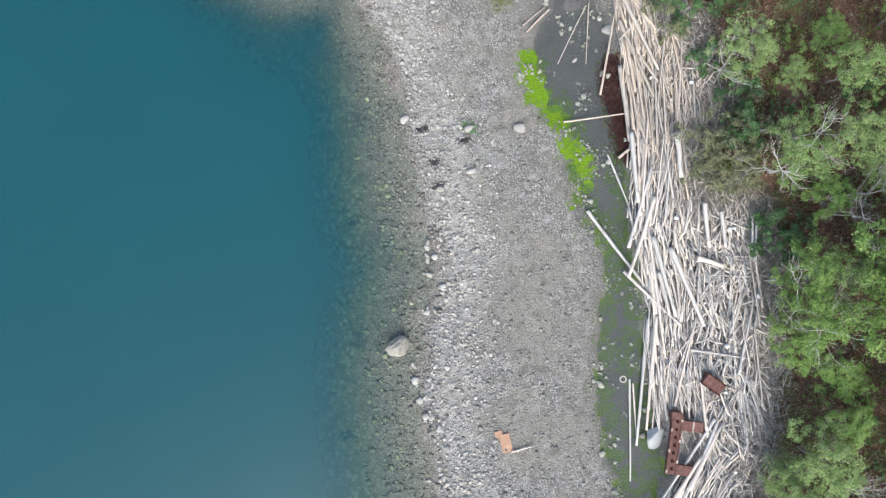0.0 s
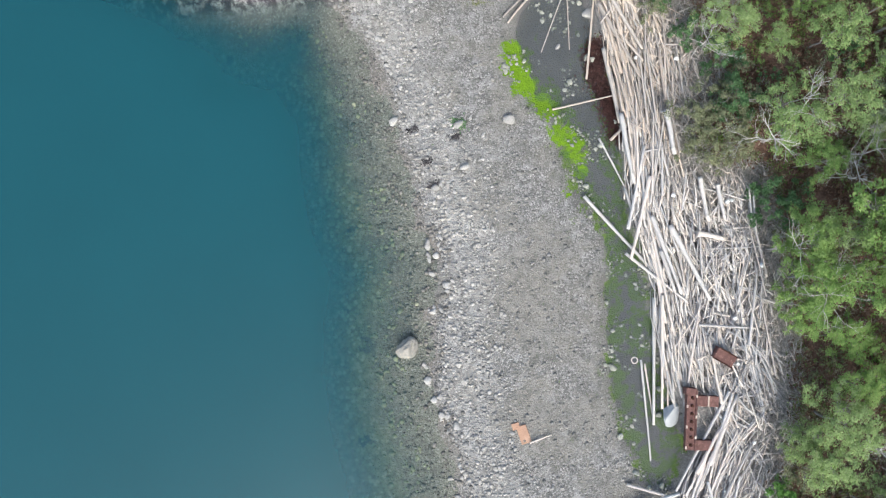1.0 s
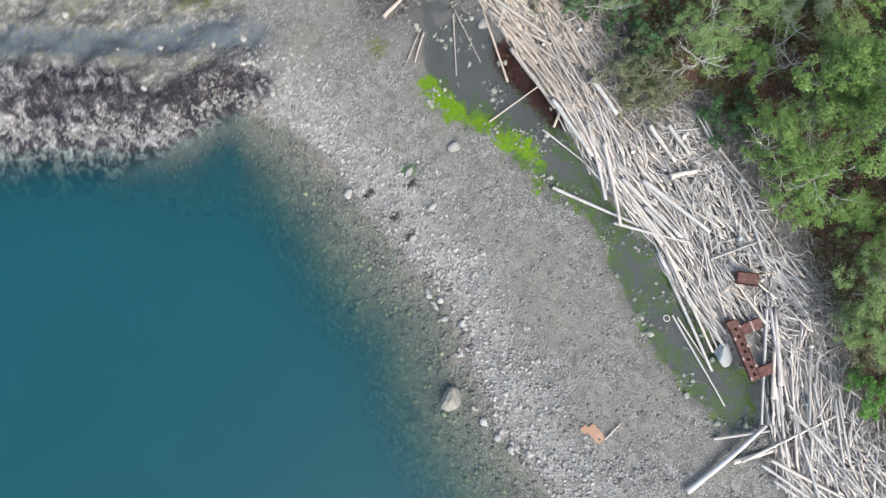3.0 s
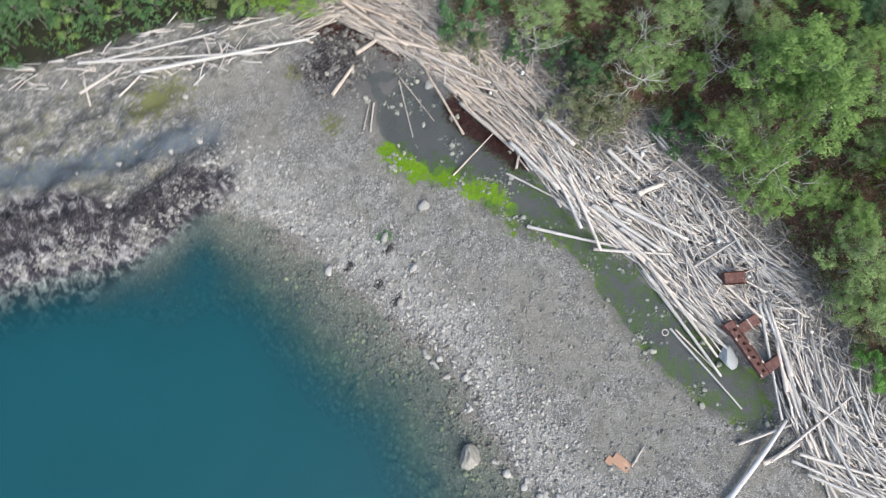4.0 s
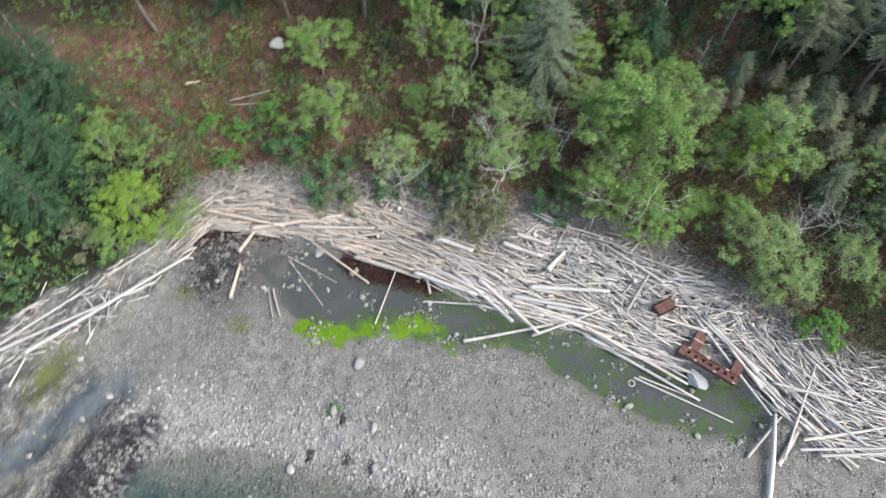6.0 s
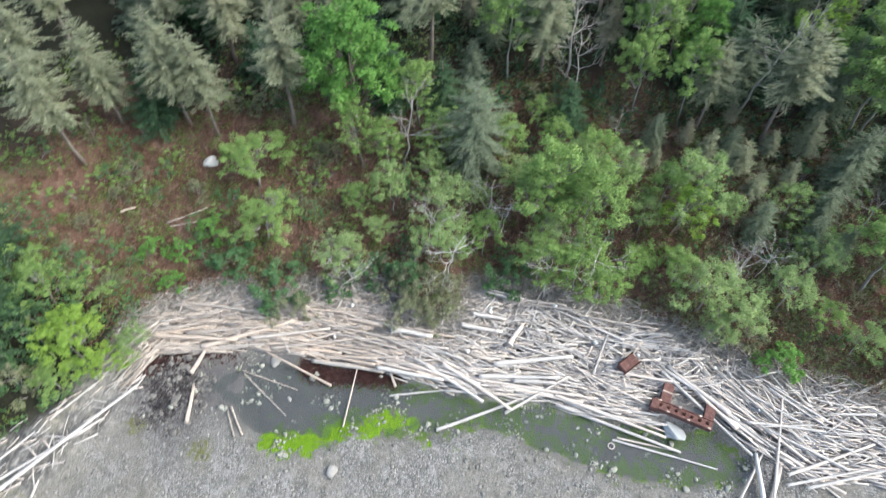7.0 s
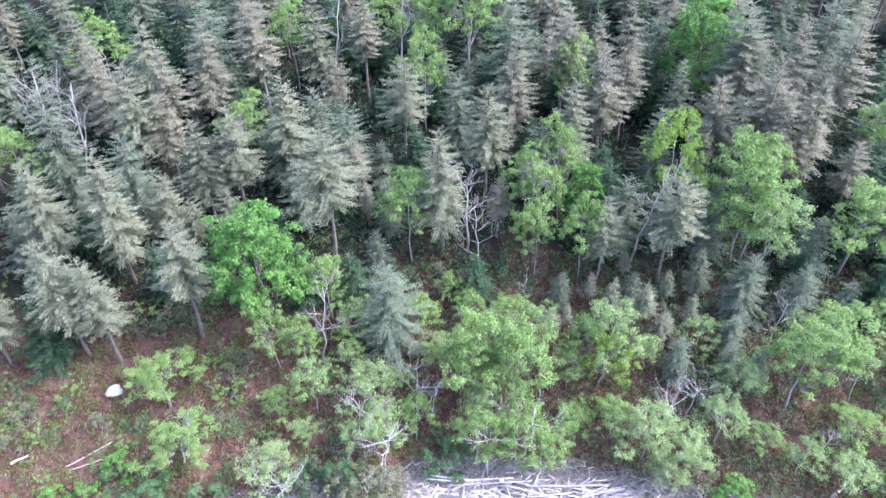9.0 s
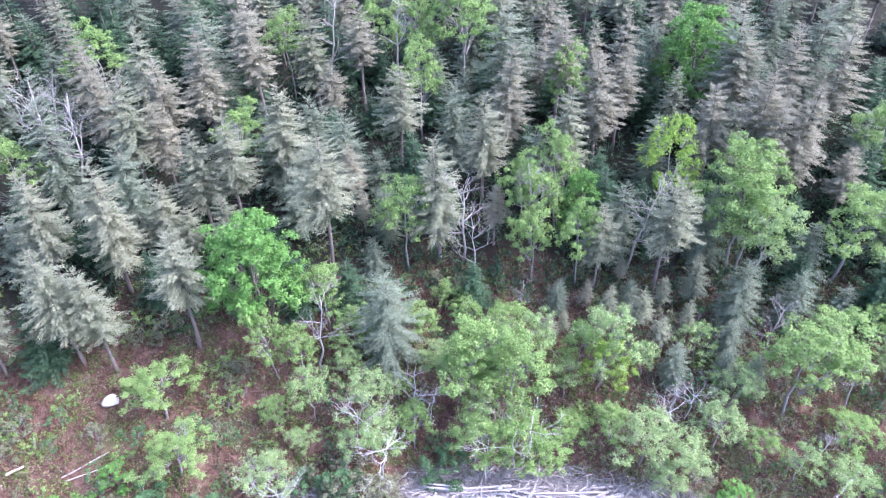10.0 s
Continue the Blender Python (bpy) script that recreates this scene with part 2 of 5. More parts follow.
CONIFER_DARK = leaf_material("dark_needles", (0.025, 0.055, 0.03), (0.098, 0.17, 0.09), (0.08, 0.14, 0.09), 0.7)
ALDER = leaf_material("alder_leaves", (0.135, 0.235, 0.07), (0.265, 0.40, 0.13), (0.31, 0.41, 0.165))
MAPLE = leaf_material("maple_leaves", (0.085, 0.20, 0.045), (0.18, 0.36, 0.095), (0.24, 0.40, 0.12))
LIME = leaf_material("lime_leaves", (0.16, 0.27, 0.05), (0.32, 0.47, 0.10), (0.28, 0.43, 0.10))
OLIVE = leaf_material("olive_leaves", (0.12, 0.14, 0.075), (0.27, 0.30, 0.18), (0.30, 0.29, 0.2))
PALEGREEN = leaf_material("pale_leaves", (0.14, 0.235, 0.085), (0.315, 0.44, 0.175), (0.37, 0.42, 0.23))
TEAL = leaf_material("teal_leaves", (0.05, 0.115, 0.05), (0.14, 0.26, 0.115), (0.18, 0.27, 0.13))
GRASS = leaf_material("low_growth", (0.085, 0.15, 0.04), (0.225, 0.34, 0.10), (0.25, 0.29, 0.11))
BRACKEN = leaf_material("dead_bracken", (0.125, 0.072, 0.052), (0.24, 0.148, 0.108), (0.31, 0.235, 0.18), 0.8)
DRYBRUSH = leaf_material("dry_brush", (0.22, 0.19, 0.155), (0.46, 0.405, 0.335), (0.30, 0.28, 0.2), 0.8)
GREYBRUSH = leaf_material("grey_brush", (0.27, 0.257, 0.245), (0.50, 0.483, 0.465), (0.38, 0.35, 0.32), 0.8)
SHADEROCK = stone_material("bay_rock", (0.035, 0.033, 0.034), (0.24, 0.23, 0.215), (0.10, 0.098, 0.09))


# ---- the lie of the land ----
WATERLINE = [(3, -900), (2, -80), (0.6, -40), (-0.4, -17), (-0.9, -13.5), (-1.6, -9.4), (-1.5, -5.3), (-0.6, -1.9), (-0.5, 1), (-1.6, 4.3), (-2.6, 10.2), (-3.6, 14.5),
             (-5.8, 19.4), (-7.2, 21.6), (-9.4, 21.4), (-12.8, 21.4), (-16.5, 23.0), (-20.9, 25.6), (-42, 36), (-90, 50), (-900, 120)]
VEGLINE = [(26, -900), (24, -80), (21, -40), (20.6, -27), (21, -22.5), (20.8, -17), (22.3, -12.5), (23, -7), (22.8, -1), (22, 4.3), (18.2, 5), (17, 8.5), (19.5, 11.5),
           (18.2, 16.6), (14.6, 19), (16.3, 22), (14.6, 25.3), (12.2, 28), (8.4, 27.8), (3.7, 29.8), (-0.2, 32.8), (-6.9, 35), (-20, 41), (-90, 66), (-900, 150)]
LOGFRONT = [(17, -80), (15, -40), (15, -25.3), (14, -21.5), (15.2, -17.7), (16.5, -14.8), (14.9, -10.2), (14.5, -6.8), (14.6, -2.7), (13.4, 3), (13.5, 9.2), (12.9, 14.2),
            (12.2, 19.2), (9.6, 25.6), (6.9, 26.4), (0.4, 28.6), (-5.1, 32), (-8.3, 34), (-20, 40.6), (-90, 65)]
POOL = [(7.6, 21.8), (7.2, 19.3), (6.1, 17.0), (5.4, 13.4), (8.3, 9.6), (9.2, 4.7), (11.2, 1), (10.8, -3.6), (10.4, -8.6), (11.2, -13.4), (12.5, -17.2), (14.8, -17.9), (16.6, -14.9),
        (15.4, -10), (15, -6.8), (15.1, -2.7), (14, 3), (14.2, 9.2), (13.5, 14.2), (12.6, 19), (11.2, 21.8), (9.4, 23.6)]


BLOOMS = [(6.2, 15.4, 0.8, 1.0), (6.3, 14.2, 1.1, 1.1), (7.0, 12.6, 1.1, 1.1), (8.2, 11.0, 1.2, 0.95), (9.2, 9.0, 1.3, 0.85), (10.4, 7.5, 1.2, 0.85), (10.4, 5.8, 1.0, 0.75), (9.2, 4.4, 0.5, 0.9), (11.6, 4.2, 1.2, 0.55), (9.5, 2.4, 0.4, 0.85), (12.3, 1.4, 1.3, 0.5), (12.3, -1.0, 1.0, 0.42), (13.0, -12.0, 0.8, 0.4), (12.4, -15.0, 0.9, 0.5)]
WEEDLINE = [(-3.6, 10), (-4.0, 21.5), (-6, 23.6), (-8.6, 24), (-12.2, 24.9), (-14.5, 28), (-25, 34), (-90, 60)]
TROUGH = [(-2, 24.4), (-7.5, 26.7), (-13.4, 29.2), (-25, 36)]


def segment_distance(line, x, y, closed=False):
    best = np.full(np.shape(x), 1e9)
    ends = line[1:] + line[:1] if closed else line[1:]
    for (ax, ay), (bx, by) in zip(line, ends):
        dx, dy = bx - ax, by - ay
        s = np.clip(((x - ax) * dx + (y - ay) * dy) / (dx * dx + dy * dy), 0, 1)
        best = np.minimum(best, np.hypot(x - ax - s * dx, y - ay - s * dy))
    return best


def within(line, x, y):
    odd = np.zeros(np.shape(x), bool)
    for (ax, ay), (bx, by) in zip(line, line[1:] + line[:1]):
        if ay != by:
            odd ^= ((ay > y) != (by > y)) & (x < (bx - ax) * (y - ay) / (by - ay) + ax)
    return odd


def side(line, x, y):
    """Distance from a shore-long line, positive on the land's side."""
    land = line + [(line[-1][0], 3000), (3000, 3000), (3000, -3000), (line[0][0], -3000)]
    return np.where(within(land, x, y), 1, -1) * segment_distance(line, x, y)


def smooth(v, lo, hi):
    s = np.clip((v - lo) / (hi - lo), 0, 1)
    return s * s * (3 - 2 * s)


def ripple(x, y, size, seed=0.0):
    """Cheap smooth noise from -1 to 1."""
    a, b = x / size + seed, y / size - 1.7 * seed
    return (np.sin(a * 2.1 + 1.3 * np.sin(b * 1.7)) + np.sin(b * 2.3 + 1.1 * np.sin(a * 1.9 + 2)) + np.sin((a + b) * 3.1 + np.sin(a * 4.3 - b * 3.7))) / 3


def land(x, y):
    """Height of the ground and the masks of its covers."""
    x, y = np.asarray(x, float), np.asarray(y, float)
    dw, dv = side(WATERLINE, x, y), side(VEGLINE, x, y)
    dl = side(LOGFRONT, x, y)
    s = np.clip(dw / np.maximum(dw - dv, 0.01), 0, 1)
    z = np.interp(s, [0, 0.12, 0.3, 0.5, 0.62, 0.8, 1.0], [0, 0.45, 0.85, 1.05, 1.05, 1.35, 1.9])
    z = np.where(dw < 0, np.maximum((0.045 * dw - 0.011 * dw * dw) * (1 + 1.1 * smooth(-x, 5.5, 10) * smooth(y, 14, 20)), -9), z)
    hill = 1.9 + 0.36 * np.minimum(dv, 16) + 0.24 * np.clip(dv - 16, 0, 75) + 0.05 * np.clip(dv - 91, 0, 300)
    z = np.where(dv > 0, hill, z)
    dp = np.where(within(POOL, x, y), 1, -1) * segment_distance(POOL, x, y, True)
    pool = smooth(dp + 0.35 * ripple(x, y, 1.3), -0.5, 1.3)
    bloom = np.clip(sum(w * np.exp(-((x - a) ** 2 + (y - b) ** 2) / (r * r)) for a, b, r, w in BLOOMS), 0, 1)
    z = z * (1 - pool) + pool * (0.66 + 0.17 * bloom + 0.20 * smooth(y + 1.2 * ripple(x, y, 1.6, 5), 17, 21) * (0.8 + 0.5 * ripple(x, y, 1.0, 6)))
    dk = side(WEEDLINE, x, y)
    head = np.exp(-((x - 7.2) ** 2 + (y - 24.2) ** 2) / 4.5)
    flat = np.exp(-((x - 6.8) ** 2 / 12 + (y - 22.6) ** 2 / 12))
    rock = smooth(-3.2 - x + 0.5 * ripple(x, y, 1.5, 3), -0.6, 1.2) * smooth(y, 19.5, 21) * smooth(-dl, -0.3, 1.2)
    ledge = 0.9 * smooth(dl + 0.4 * ripple(x, y, 1.1, 4), -1.3, -0.3) * (1 - smooth(dv, 0.0, 0.9)) * smooth(6.5 - x, 0, 2.5) * smooth(y, 22, 25)
    rock = np.maximum(rock, ledge)
    slab = 0.45 * ripple(x * 0.45 + y * 0.9, y * 0.9 - x * 0.45, 2.1, 5) + 0.5 * np.abs(ripple(0.5 * x, 0.9 * y + 0.4 * x, 0.9, 9)) + 0.08 * np.abs(ripple(x, y, 0.7, 3))
    z = z + rock * smooth(dw, -1.5, 1.5) * (0.35 + 1.15 * slab)
    z = z + 0.35 * head * np.abs(ripple(x, y, 0.8, 2))
    slick = np.exp(-((segment_distance(TROUGH, x, y) + 0.25 * ripple(x, y, 1.3, 14)) / 1.05) ** 4)
    z = z - 0.35 * slick * smooth(-x, 1, 4)
    z = z + np.where(dv > 0, np.minimum(dv, 3) / 3 * (0.35 * ripple(x, y, 4.0, 1) + 0.12 * ripple(x, y, 1.2, 2)), 0)
    z = z + 0.05 * ripple(x, y, 1.9, 7) + 0.025 * ripple(x, y, 0.6, 4)
    masks = {
        "wet": smooth(-dw + 0.5 * ripple(x, y, 2.3) + 0.4 * ripple(x, y, 0.7), -0.7, 0.3) * (1 - rock),
        "under": smooth(-dw + 0.6 * ripple(x, y, 2.6, 4) + 0.4 * ripple(x, y, 0.9), 2.8, 6.2),
        "slick": slick * smooth(-x, 1, 4),
        "moss": 0.5 * np.exp(-((x + 4.6) ** 2 / 6 + (y - 29.3) ** 2 / 1.2)) + 0.7 * np.exp(-((x - 4.4) ** 2 + (y - 24.6) ** 2) / 1.5) + 0.8 * np.exp(-((x - 4.2) ** 2 / 1.2 + (y - 19.5) ** 2 / 1.5)) + 0.35 * smooth(-x, -1, 3) * smooth(y, 24, 27) * smooth(-dv, 0.5, 2.5),
        "wrack": np.exp(-(segment_distance([(12.6, 15.0), (12.2, 13.0), (12.9, 11.0), (13.6, 9.6)], x, y) / 0.75) ** 2) + 0.9 * np.exp(-((x - 9) ** 2 + (y - 26) ** 2) / 0.8) + 0.46 * np.exp(-((x - 7.6) ** 2 / 7 + (y - 24.0) ** 2 / 4)),
        "cobble": smooth(dw + 0.6 * ripple(x, y, 1.7), 0.2, 1.2) * (1 - smooth(dw + 0.8 * ripple(x, y, 2.9), 3.0, 5.0)),
        "mud": np.clip(pool + 0.9 * flat, 0, 1),
        "algae": 0.82 * bloom,
        "slime": 0.70 * smooth(dp + 0.5 * ripple(x, y, 0.9, 2), -0.3, 0.8) * (1 - smooth(dp + 0.6 * ripple(x, y, 1.6, 8), 1.4, 3.4)) * (1 - smooth(y, 14, 18)),
        "rock": rock,
        "weed": np.clip(rock * (1 - smooth(dk + 0.35 * ripple(x, y, 1.3, 3), -0.3, 0.5)) + 0.85 * head, 0, 1),
        "wood": smooth(dv + 0.4 * ripple(x, y, 1.4, 2), -0.2, 1.2),
        # deep: where the wood's shade is painted into the floor colour
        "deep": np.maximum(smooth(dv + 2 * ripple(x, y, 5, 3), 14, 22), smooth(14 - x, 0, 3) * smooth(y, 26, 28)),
        "litter": smooth(dl, -0.2, 0.6) * (1 - smooth(dv, 0.5, 2.0)) * np.maximum(smooth(x, 4, 8), smooth(20 - y, 0, 2)),
    }
    return z, masks


def ground(x, y):
    return float(land(np.array([x]), np.array([y]))[0][0])


def stations(lo, hi, fine, far):
    """Grid lines: fine between lo and hi, widening out to far."""
    mid = list(np.arange(lo, hi + 0.01, fine))
    out, stepw, a, b = [], fine, lo, hi
    while a > -far or b < far:
        stepw *= 1.22
        a, b = a - stepw, b + stepw
        out.append((a, b))
    return np.array([a for a, _ in out][::-1] + mid + [b for _, b in out])


def grid_mesh(name, xs, ys, z, masks):
    nx, ny = len(xs), len(ys)
    X, Y = np.meshgrid(xs, ys)
    me = bpy.data.meshes.new(name)
    co = np.stack([X.ravel(), Y.ravel(), np.broadcast_to(z, X.shape).ravel()], 1)
    i = (np.arange(ny - 1)[:, None] * nx + np.arange(nx - 1)).ravel()
    quad = np.stack([i, i + 1, i + nx + 1, i + nx], 1)
    fill(me, co, quad)
    for k, v in masks.items():
        me.attributes.new(k, "FLOAT", "POINT").data.foreach_set("value", v.ravel().astype(np.float32))
    me.polygons.foreach_set("use_smooth", np.ones(len(quad), bool))
    return me


def fill(me, co, faces):
    """Write vertices and equal-sized faces into a mesh at one go."""
    n, k = faces.shape
    me.vertices.add(len(co))
    me.vertices.foreach_set("co", co.astype(np.float32).ravel())
    me.loops.add(n * k)
    me.loops.foreach_set("vertex_index", faces.astype(np.int32).ravel())
    me.polygons.add(n)
    me.polygons.foreach_set("loop_start", np.arange(0, n * k, k, dtype=np.int32))
    me.update(calc_edges=True)
    me.validate()


def structure(name, me, material, label):
    me.materials.append(material)
    return tagged(new(name, me), label, kind="structure")


gx, gy = stations(-24, 30, 0.37, 1800), stations(-33, 42, 0.37, 1800)
GX, GY = np.meshgrid(gx, gy)
gz, gm = land(GX, GY)
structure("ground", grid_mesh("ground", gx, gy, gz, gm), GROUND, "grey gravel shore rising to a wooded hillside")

wx, wy = stations(-24, 4, 0.6, 2400), stations(-32, 34, 0.6, 2400)
WX, WY = np.meshgrid(wx, wy)
wz = land(WX, WY)[0]
murk = 0.02 + 0.98 * (1 - np.exp(-(np.maximum(-wz, 0) * (1 + 0.25 * smooth(WY, 5, 13)) / 0.58) ** 1.45))
structure("water", grid_mesh("water", wx, wy, np.zeros_like(WX), {"murk": murk}), SEA, "calm deep teal sea water, clear at the shallow edge")

def drop_faces(me, keep):
    bm = bmesh.new()
    bm.from_mesh(me)
    bmesh.ops.delete(bm, geom=[f for f in bm.faces if not keep(f.calc_center_median())], context="FACES")
    bm.to_mesh(me)
    bm.free()
    return me


px_, py_ = np.arange(4, 18, 0.5), np.arange(-19.5, 25.5, 0.5)
PX, PY = np.meshgrid(px_, py_)
pz = land(PX, PY)[0]
pool_sheet = grid_mesh("pool_water", px_, py_, np.full_like(PX, 0.80), {"murk": 0.18 + 0.4 * (1 - np.exp(-np.maximum(0.80 - pz, 0) * 3))})
pool_near = np.where(within(POOL, PX, PY), 0, segment_distance(POOL, PX, PY, True))
drop_faces(pool_sheet, lambda p: pool_near[int((p.y + 19.5) / 0.5), int((p.x - 4) / 0.5)] < 0.8)
structure("pool_water", pool_sheet, POOLW, "shallow grey tidal pool trapped behind the gravel beach")


# ---- builders ----
rng = np.random.default_rng(11)


class Soup:
    """Collects triangles for one mesh."""

    def __init__(self):
        self.v, self.f, self.n = [], [], 0

    def add(self, verts, tris):
        verts, tris = np.asarray(verts, float), np.asarray(tris, int)
        self.v.append(verts)
        self.f.append(tris + self.n)
        self.n += len(verts)

    def tube(self, pts, radii, sides=6, caps=True):
        pts = np.asarray(pts, float)
        n = len(pts)
        tan = np.gradient(pts, axis=0)
        tan /= np.linalg.norm(tan, axis=1)[:, None] + 1e-9
        up = np.array([0.13, 0.27, 1.0]) if abs(tan[0][2]) < 0.8 else np.array([1.0, 0.21, 0.1])
        u = np.cross(tan, up)
        u /= np.linalg.norm(u, axis=1)[:, None]
        w = np.cross(tan, u)
        a = np.arange(sides) * 2 * math.pi / sides
        ring = pts[:, None] + np.asarray(radii)[:, None, None] * (np.cos(a)[None, :, None] * u[:, None] + np.sin(a)[None, :, None] * w[:, None])
        i = (np.arange(n - 1)[:, None] * sides + np.arange(sides)).ravel()
        j = (np.arange(n - 1)[:, None] * sides + (np.arange(sides) + 1) % sides).ravel()
        tris = np.concatenate([np.stack([i, j, j + sides], 1), np.stack([i, j + sides, i + sides], 1)])
        verts = ring.reshape(-1, 3)
        if caps:
            m = len(verts)
            verts = np.concatenate([verts, pts[:1], pts[-1:]])
            k = np.arange(sides)
            tris = np.concatenate([tris, np.stack([(k + 1) % sides, k, np.full(sides, m)], 1), np.stack([k + (n - 1) * sides, (k + 1) % sides + (n - 1) * sides, np.full(sides, m + 1)], 1)])
        self.add(verts, tris)

    def leaves(self, at, along, width, normal):
        """Small leaves: arrays of places, length vectors, widths and normals."""
        across = np.cross(along, normal)
        across /= np.linalg.norm(across, axis=1)[:, None] + 1e-9
        across *= width[:, None] / 2
        v = np.stack([at, at + along + 0.5 * across, at + 0.5 * along - across], 1).reshape(-1, 3)
        self.add(v, np.arange(len(at) * 3).reshape(-1, 3))

    def mesh(self, name, material, smooth_on=False):
        me = bpy.data.meshes.new(name)
        fill(me, np.concatenate(self.v), np.concatenate(self.f))
        me.materials.append(material)
        if smooth_on:
            me.polygons.foreach_set("use_smooth", np.ones(len(me.polygons), bool))
        return me


def part(name, me, parent, label=""):
    ob = new(name, me)
    ob.parent = parent
    if label:
        tagged(ob, label)
    return ob


def unit(v):
    return v / (np.linalg.norm(v, axis=-1, keepdims=True) + 1e-9)


def scatter(n, ok, x0, x1, y0, y1, seed):
    """Random places in a box for which ok(x, y) holds."""
    r = np.random.default_rng(seed)
    got = np.zeros((0, 2))
    while len(got) < n:
        p = np.stack([r.uniform(x0, x1, 4 * n), r.uniform(y0, y1, 4 * n)], 1)
        got = np.concatenate([got, p[ok(p[:, 0], p[:, 1])]])
    return got[:n]


def placed(x, y, z, scale=1.0, turn=0.0, tx=0.0, ty=0.0, sz=None):
    return pose(x, y, z, tx, ty, turn) @ Matrix.Diagonal((scale, scale, sz or scale, 1))


# ---- trees ----
def conifer(kind, needles, bark, seed, height=12.0, reach=2.1, bare=0.16, thin=1.0, taper=0.66):
    r = np.random.default_rng(seed)
    tree = new(kind)
    s = Soup()
    hs = np.linspace(-0.6, height, 9)
    wob = np.cumsum(r.normal(0, 0.04, (9, 2)), 0)
    s.tube(np.column_stack([wob, hs]), np.interp(hs, [-0.6, height], [0.19, 0.02]), 6)
    for _ in range(12):
        h = r.uniform(0.08, 0.35) * height
        a = r.uniform(0, 2 * math.pi)
        L = r.uniform(0.4, 1.3)
        s.tube([(0, 0, h), (L * math.cos(a), L * math.sin(a), h - 0.15)], [0.03, 0.008], 3, False)
    part("trunk", s.mesh("trunk", bark), tree)
    c = Soup()
    tiers = int(24 * (0.45 + 0.55 * thin) * (1.12 - bare))
    heavy = r.uniform(0, 6.28)
    for k in range(tiers):
        q0 = bare + (0.985 - bare) * (k + r.uniform(-0.3, 0.3)) / tiers
        q0 = min(0.985, max(bare, q0))
        full = ((1 - q0) / (1 - bare)) ** taper * min(1.0, 0.35 + (q0 - bare) / 0.24)
        arms = int(6 + 7 * full)
        spin = r.uniform(0, 6.28)
        for j in range(arms):
            if r.uniform() < 0.09:
                continue
            q = q0 + r.normal(0, 0.013)
            a = spin + j * 2 * math.pi / arms + r.normal(0, 0.2)
            L = (reach * full + 0.16) * r.uniform(0.62, 1.14) * (1 + 0.12 * math.sin(2 * a + heavy + 5 * q))
            tilt = np.interp(q, [0, 0.5, 0.85, 1], [-0.16, 0.02, 0.25, 0.9]) + r.normal(0, 0.06)
            d = np.array([math.cos(a), math.sin(a), tilt])
            flank = np.array([-math.sin(a), math.cos(a), 0.0])
            m = max(3, int((6 + 14 * L / reach) * (0.4 + 0.6 * thin)))
            t = np.repeat(np.linspace(0.12, 1.0, m), 2)
            n = len(t)
            sag = np.column_stack([0 * t, 0 * t, 0.20 * L * t * (1 - 0.45 * t)])
            at = np.array([0, 0, q * height]) + t[:, None] * d * L - sag
            sgn = np.where(np.arange(n) % 2 == 0, 1.0, -1.0)[:, None]
            along = unit(d * 0.8 + sgn * flank * r.uniform(0.5, 1.0, (n, 1)) + np.column_stack([r.normal(0, 0.1, (n, 2)), r.normal(-0.22, 0.16, n)]))
            ln = min(0.62, 0.18 + 0.21 * L) * r.uniform(0.75, 1.25, n) * (1.05 - 0.55 * t)
            nrm = unit(np.array([0.3 * math.cos(a), 0.3 * math.sin(a), 1]) + r.normal(0, 0.26, (n, 3)))
            c.leaves(at, along * ln[:, None], ln * r.uniform(0.30, 0.48, n) / (0.4 + 0.6 * thin), nrm)
    part("crown", c.mesh("crown", needles), tree)
    return tree


def limbs(s, r, start, way, length, radius, depth, tips, sides=5, spread=0.75, lift=0.15, keep=None):
    n = 5
    p, d = np.array(start, float), unit(np.array(way, float))
    pts = [p.copy()]
    for _ in range(n - 1):
        d = unit(d + r.normal(0, 0.17, 3) + np.array([0, 0, lift * 0.4]))
        p = p + d * length / (n - 1)
        pts.append(p.copy())
    s.tube(pts, np.linspace(radius, radius * 0.45, n), sides, False)
    if depth == 0:
        tips.append((p.copy(), d.copy()))
        return
    for k in range(r.integers(2, 4) + (1 if depth > 1 else 0)):
        i = r.integers(2, n)
        side_way = unit(d + spread * unit(r.normal(0, 1, 3)) * np.array([1.2, 1.2, 0.6]) + np.array([0, 0, lift]))
        limbs(s, r, pts[i], side_way, length * r.uniform(0.55, 0.8), radius * 0.5, depth - 1, tips, max(3, sides - 1), spread, lift)


